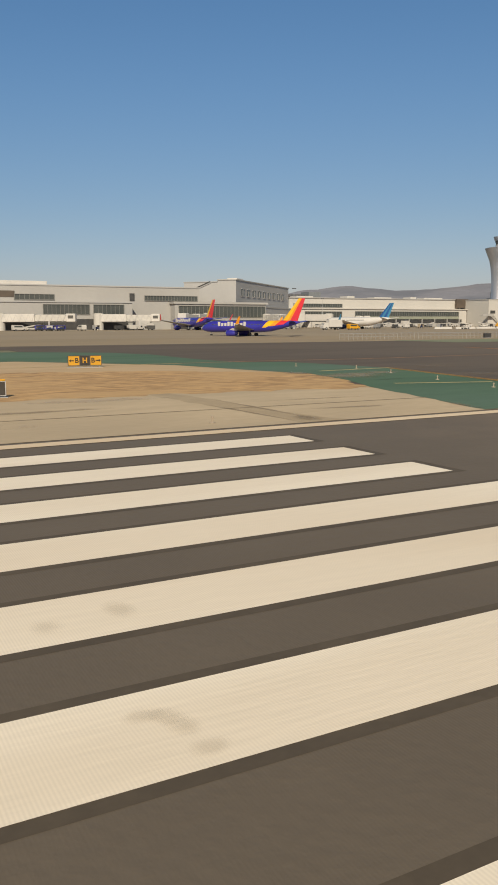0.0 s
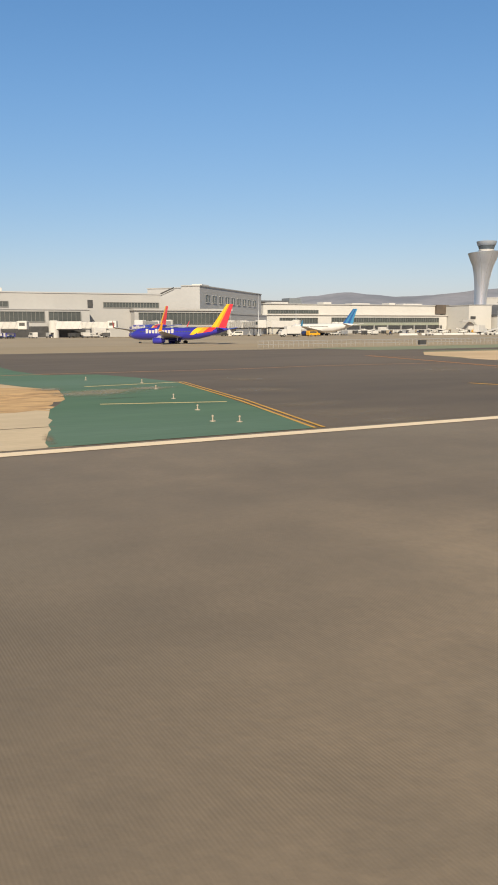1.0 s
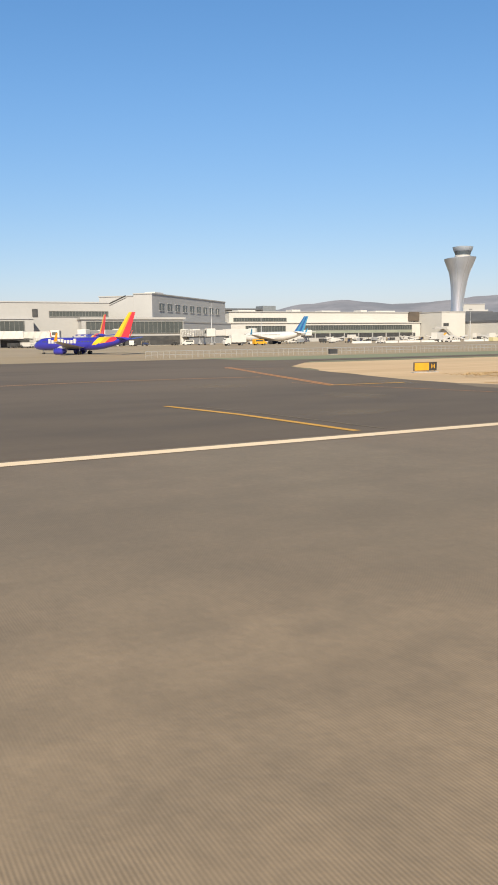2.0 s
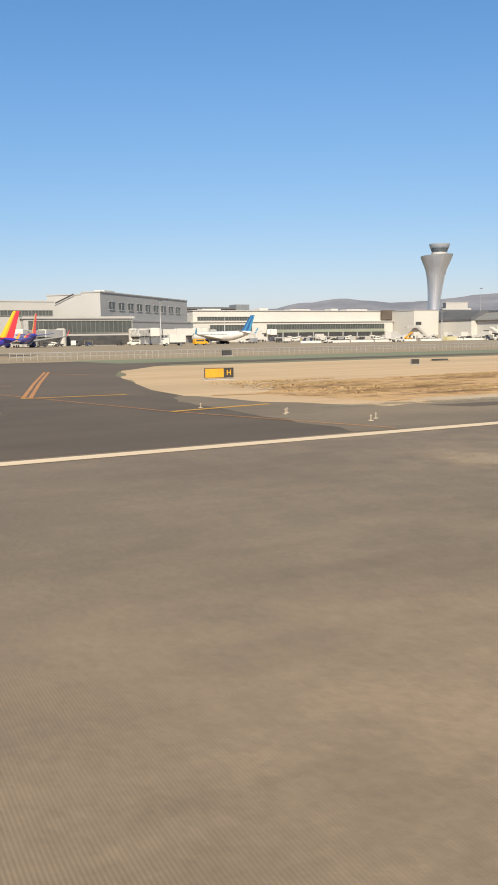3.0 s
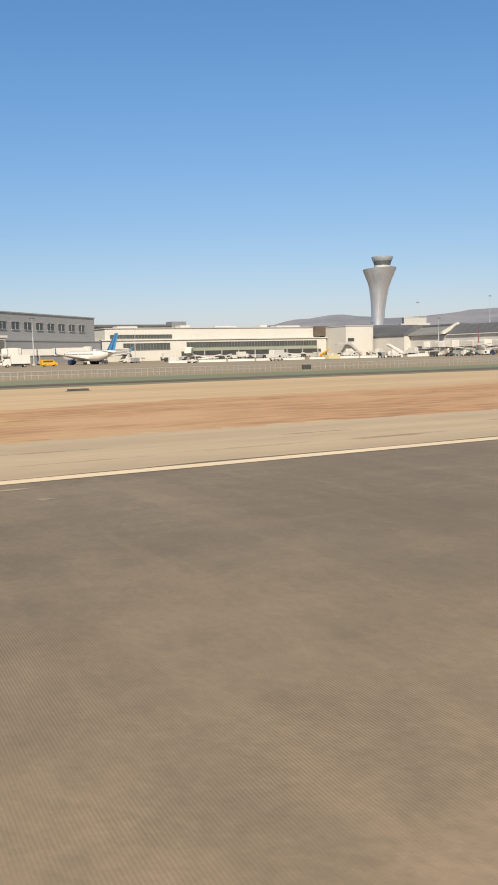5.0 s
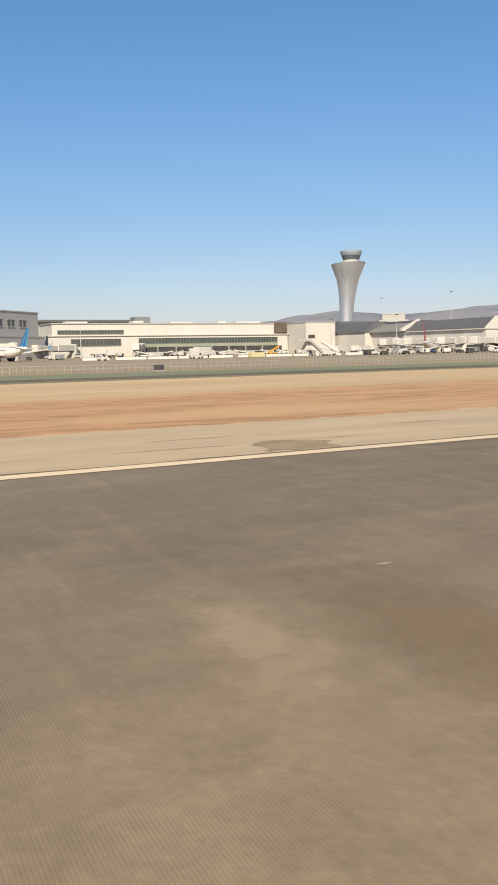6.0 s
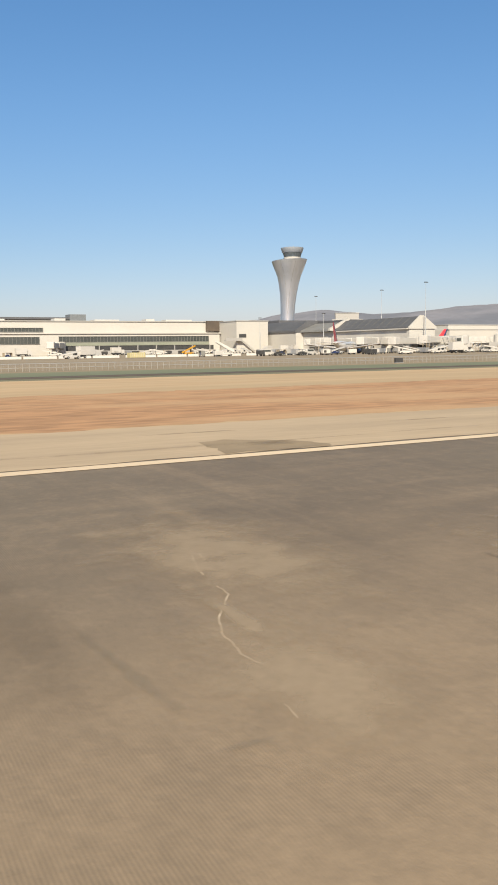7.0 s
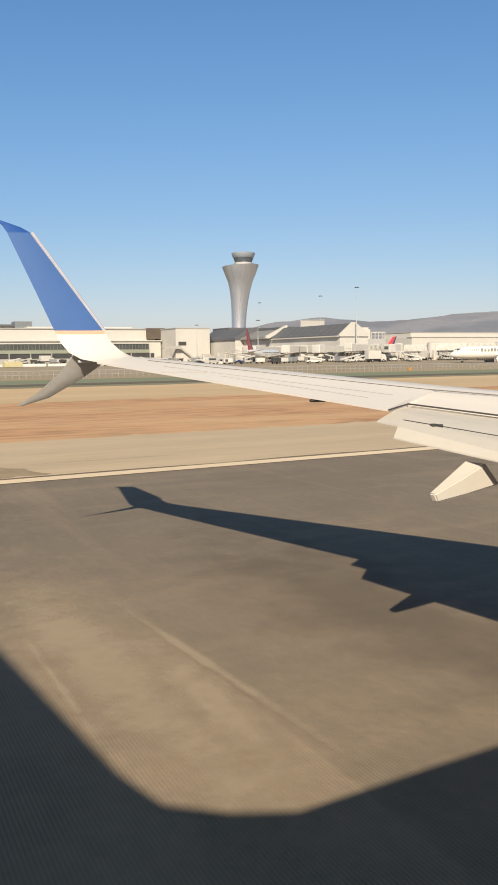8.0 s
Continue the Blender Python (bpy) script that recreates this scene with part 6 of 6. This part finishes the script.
        bm = bmesh.new()
        loft(bm, rr)
        return part(name, bm, m, w, smooth=smooth)
    blade("winglet_root", ((4.48, 14.16, 3.505, 5.3, 14.4, 3.585, 0.04), (4.30, 14.52, 3.56, 5.2, 14.5, 3.63, 0.045), (4.13, 14.7, 3.68, 5.08, 14.62, 3.715, 0.045), (4.02, 14.85, 3.86, 4.96, 14.78, 3.87, 0.045), (3.95, 14.89, 4.02, 4.90, 14.92, 4.03, 0.04)), WINGWHITE)
    blade("peach_band", ((3.95, 14.89, 4.02, 4.90, 14.92, 4.03, 0.041), (3.92, 14.9, 4.09, 4.86, 14.92, 4.10, 0.041)), PEACH)
    bl = blade("winglet_blade", ((3.92, 14.9, 4.09, 4.86, 14.92, 4.10, 0.04), (3.56, 15.05, 4.98, 4.24, 15.06, 4.98, 0.032), (3.2, 15.2, 5.86, 3.62, 15.2, 5.88, 0.022)), WINGBLUE)
    blade("winglet_cap", ((3.2, 15.2, 5.86, 3.62, 15.2, 5.88, 0.022), (3.12, 15.21, 5.98, 3.44, 15.21, 5.97, 0.018), (2.98, 15.22, 6.08, 3.1, 15.22, 6.07, 0.01)), mat("winglet_dark_blue_paint", (0.03, 0.1, 0.36), None, 0.28, coat=0.5))
    part("leading_edge_strip", rod(bmesh.new(), (4.885, 14.93, 4.09), (3.645, 15.2, 5.88), 0.037, 10), mat("bare_leading_edge_metal", (0.5, 0.5, 0.57), (0.45, 0.45, 0.51), 0.45, 0.15, scale=3.0), bl, "pale lilac-grey leading edge strip")
    blade("ventral_strake", ((4.22, 14.78, 3.62, 4.86, 14.86, 3.5, 0.03), (4.0, 14.95, 3.3, 4.45, 15.0, 3.2, 0.028), (3.6, 15.15, 2.92, 3.86, 15.2, 2.84, 0.02), (3.27, 15.3, 2.70, 3.36, 15.3, 2.69, 0.008)), WINGGREY)
    hx, hy, hz = span(te0, te1, 0.8)
    part("hinge_fairing", boxes((hx - 0.02, hx + 0.22, hy - 0.04, hy + 0.04, hz - 0.075, hz - 0.03), bevel=0.015), SEAL, w, "small dark aileron hinge fairing")
    part("static_wick", boxes((4.28, 4.5, 14.62, 14.7, 3.49, 3.54), bevel=0.01), WHITEPAINT, w)
    bm = bmesh.new()
    loft(bm, [[(10.2, y, 2.28 - k), (9.0, y, 2.25 - k), (7.75 + k * 2, y, 2.12 - k), (7.75 + k * 2, y, 2.1 - k), (9.0, y, 2.12 - k), (10.2, y, 2.15 - k)] for y, k in ((3.36, 0.0), (-0.3, 0.3))])
    part("inner_flap", bm, MATS["flap_white_paint"], w)
    # the engine under the wing and the main gear
    bm = bmesh.new()
    loft(bm, [ring(x, 2.9, 1.35, q, q, 20) for x, q in ((18.3, 0.8), (18.4, 0.92), (18.0, 1.04), (16.2, 1.08), (14.6, 0.84), (13.6, 0.5))])
    eng = part("engine", bm, PLANEWHITE, w, smooth=40)
    bm = bmesh.new()
    prism(bm, [(17.4, 2.2), (14.2, 1.9), (13.0, 2.2), (15.0, 2.5)], 2.78, 3.02, "y")
    part("pylon", bm, WINGWHITE, eng)
    gear = part("main_gear", rod(bmesh.new(), (11.2, 0.8, 0.5), (11.2, 0.6, 2.0), 0.12), STEEL, w)
    for o in (-0.42, 0.42):
        part("tyre", rod(bmesh.new(), (11.2, 0.8 + o - 0.18, 0.55), (11.2, 0.8 + o + 0.18, 0.55), 0.56, 18), RUBBER, gear, smooth=40)
    bm = bmesh.new()
    fin_surface(bm, ((-5.9, -1.7, 4.5), (-10.0, -1.7, 4.5)), ((-10.0, 5.0, 5.1), (-11.4, 5.0, 5.1)), 0.4)
    part("tailplane", bm, WINGWHITE, w, smooth=40)
    # the other side, mirrored on the fuselage's middle
    made = {}
    for ob in list(w.children_recursive):
        me = ob.data.copy()
        me.transform(Matrix.Translation((0, 2 * MID, 0)) @ Matrix.Diagonal((1, -1, 1, 1)))
        me.flip_normals()
        made[ob] = new(ob.name.split(".")[0], me)
        made[ob].parent = made.get(ob.parent, w)
    # fuselage, fin with its dorsal fillet, nose gear
    prof = ((25.6, 0.04, -0.62), (25.3, 0.45, -0.6), (24.4, 0.95, -0.42), (23.0, 1.4, -0.22), (21.0, 1.78, -0.05), (19.0, 1.88, 0.0), (1.0, 1.88, 0.0), (-3.7, 1.68, 0.2), (-7.7, 1.14, 0.6), (-10.7, 0.62, 0.95), (-12.5, 0.2, 1.15))
    bm = bmesh.new()
    loft(bm, [ring(x, MID, 3.5 + dz, r, r * 1.04, 40) for x, r, dz in prof])
    fus = part("fuselage", bm, PLANEWHITE, w, smooth=50)
    bm = bmesh.new()
    for i in range(40):
        for sgn in (-1, 1):
            box(bm, 20.0 - i * 0.51, 20.26 - i * 0.51, MID + sgn * 1.83 - 0.03, MID + sgn * 1.83 + 0.03, 3.78, 4.14)
    part("window_row", bm, GLASS, fus)["kind"] = "stuff"
    part("cockpit_glass", boxes((22.6, 23.7, MID - 0.95, MID + 0.95, 4.0, 4.45), bevel=0.1), GLASS, fus)
    bm = bmesh.new()
    side = [(1.5, 5.3), (-0.6, 5.72), (-1.75, 6.02), (-2.4, 6.4), (-3.0, 6.9), (-5.5, 9.97), (-7.4, 12.2), (-7.8, 12.4), (-9.9, 12.4), (-9.5, 5.0), (-5.0, 4.6)]
    prism(bm, side, MID - 0.13, MID + 0.13, "y")
    bmesh.ops.bevel(bm, geom=bm.edges[:], offset=0.06, segments=2, affect="EDGES")
    part("fin", bm, PLANEWHITE, w, smooth=30)
    ng = part("nose_gear", rod(bmesh.new(), (20.8, MID, 0.35), (20.8, MID, 1.8), 0.09), STEEL, w)
    for o in (-0.25, 0.25):
        part("tyre", rod(bmesh.new(), (20.8, MID + o - 0.1, 0.36), (20.8, MID + o + 0.1, 0.36), 0.36, 16), RUBBER, ng, smooth=40)


MID = -2.04
airliner_wing()
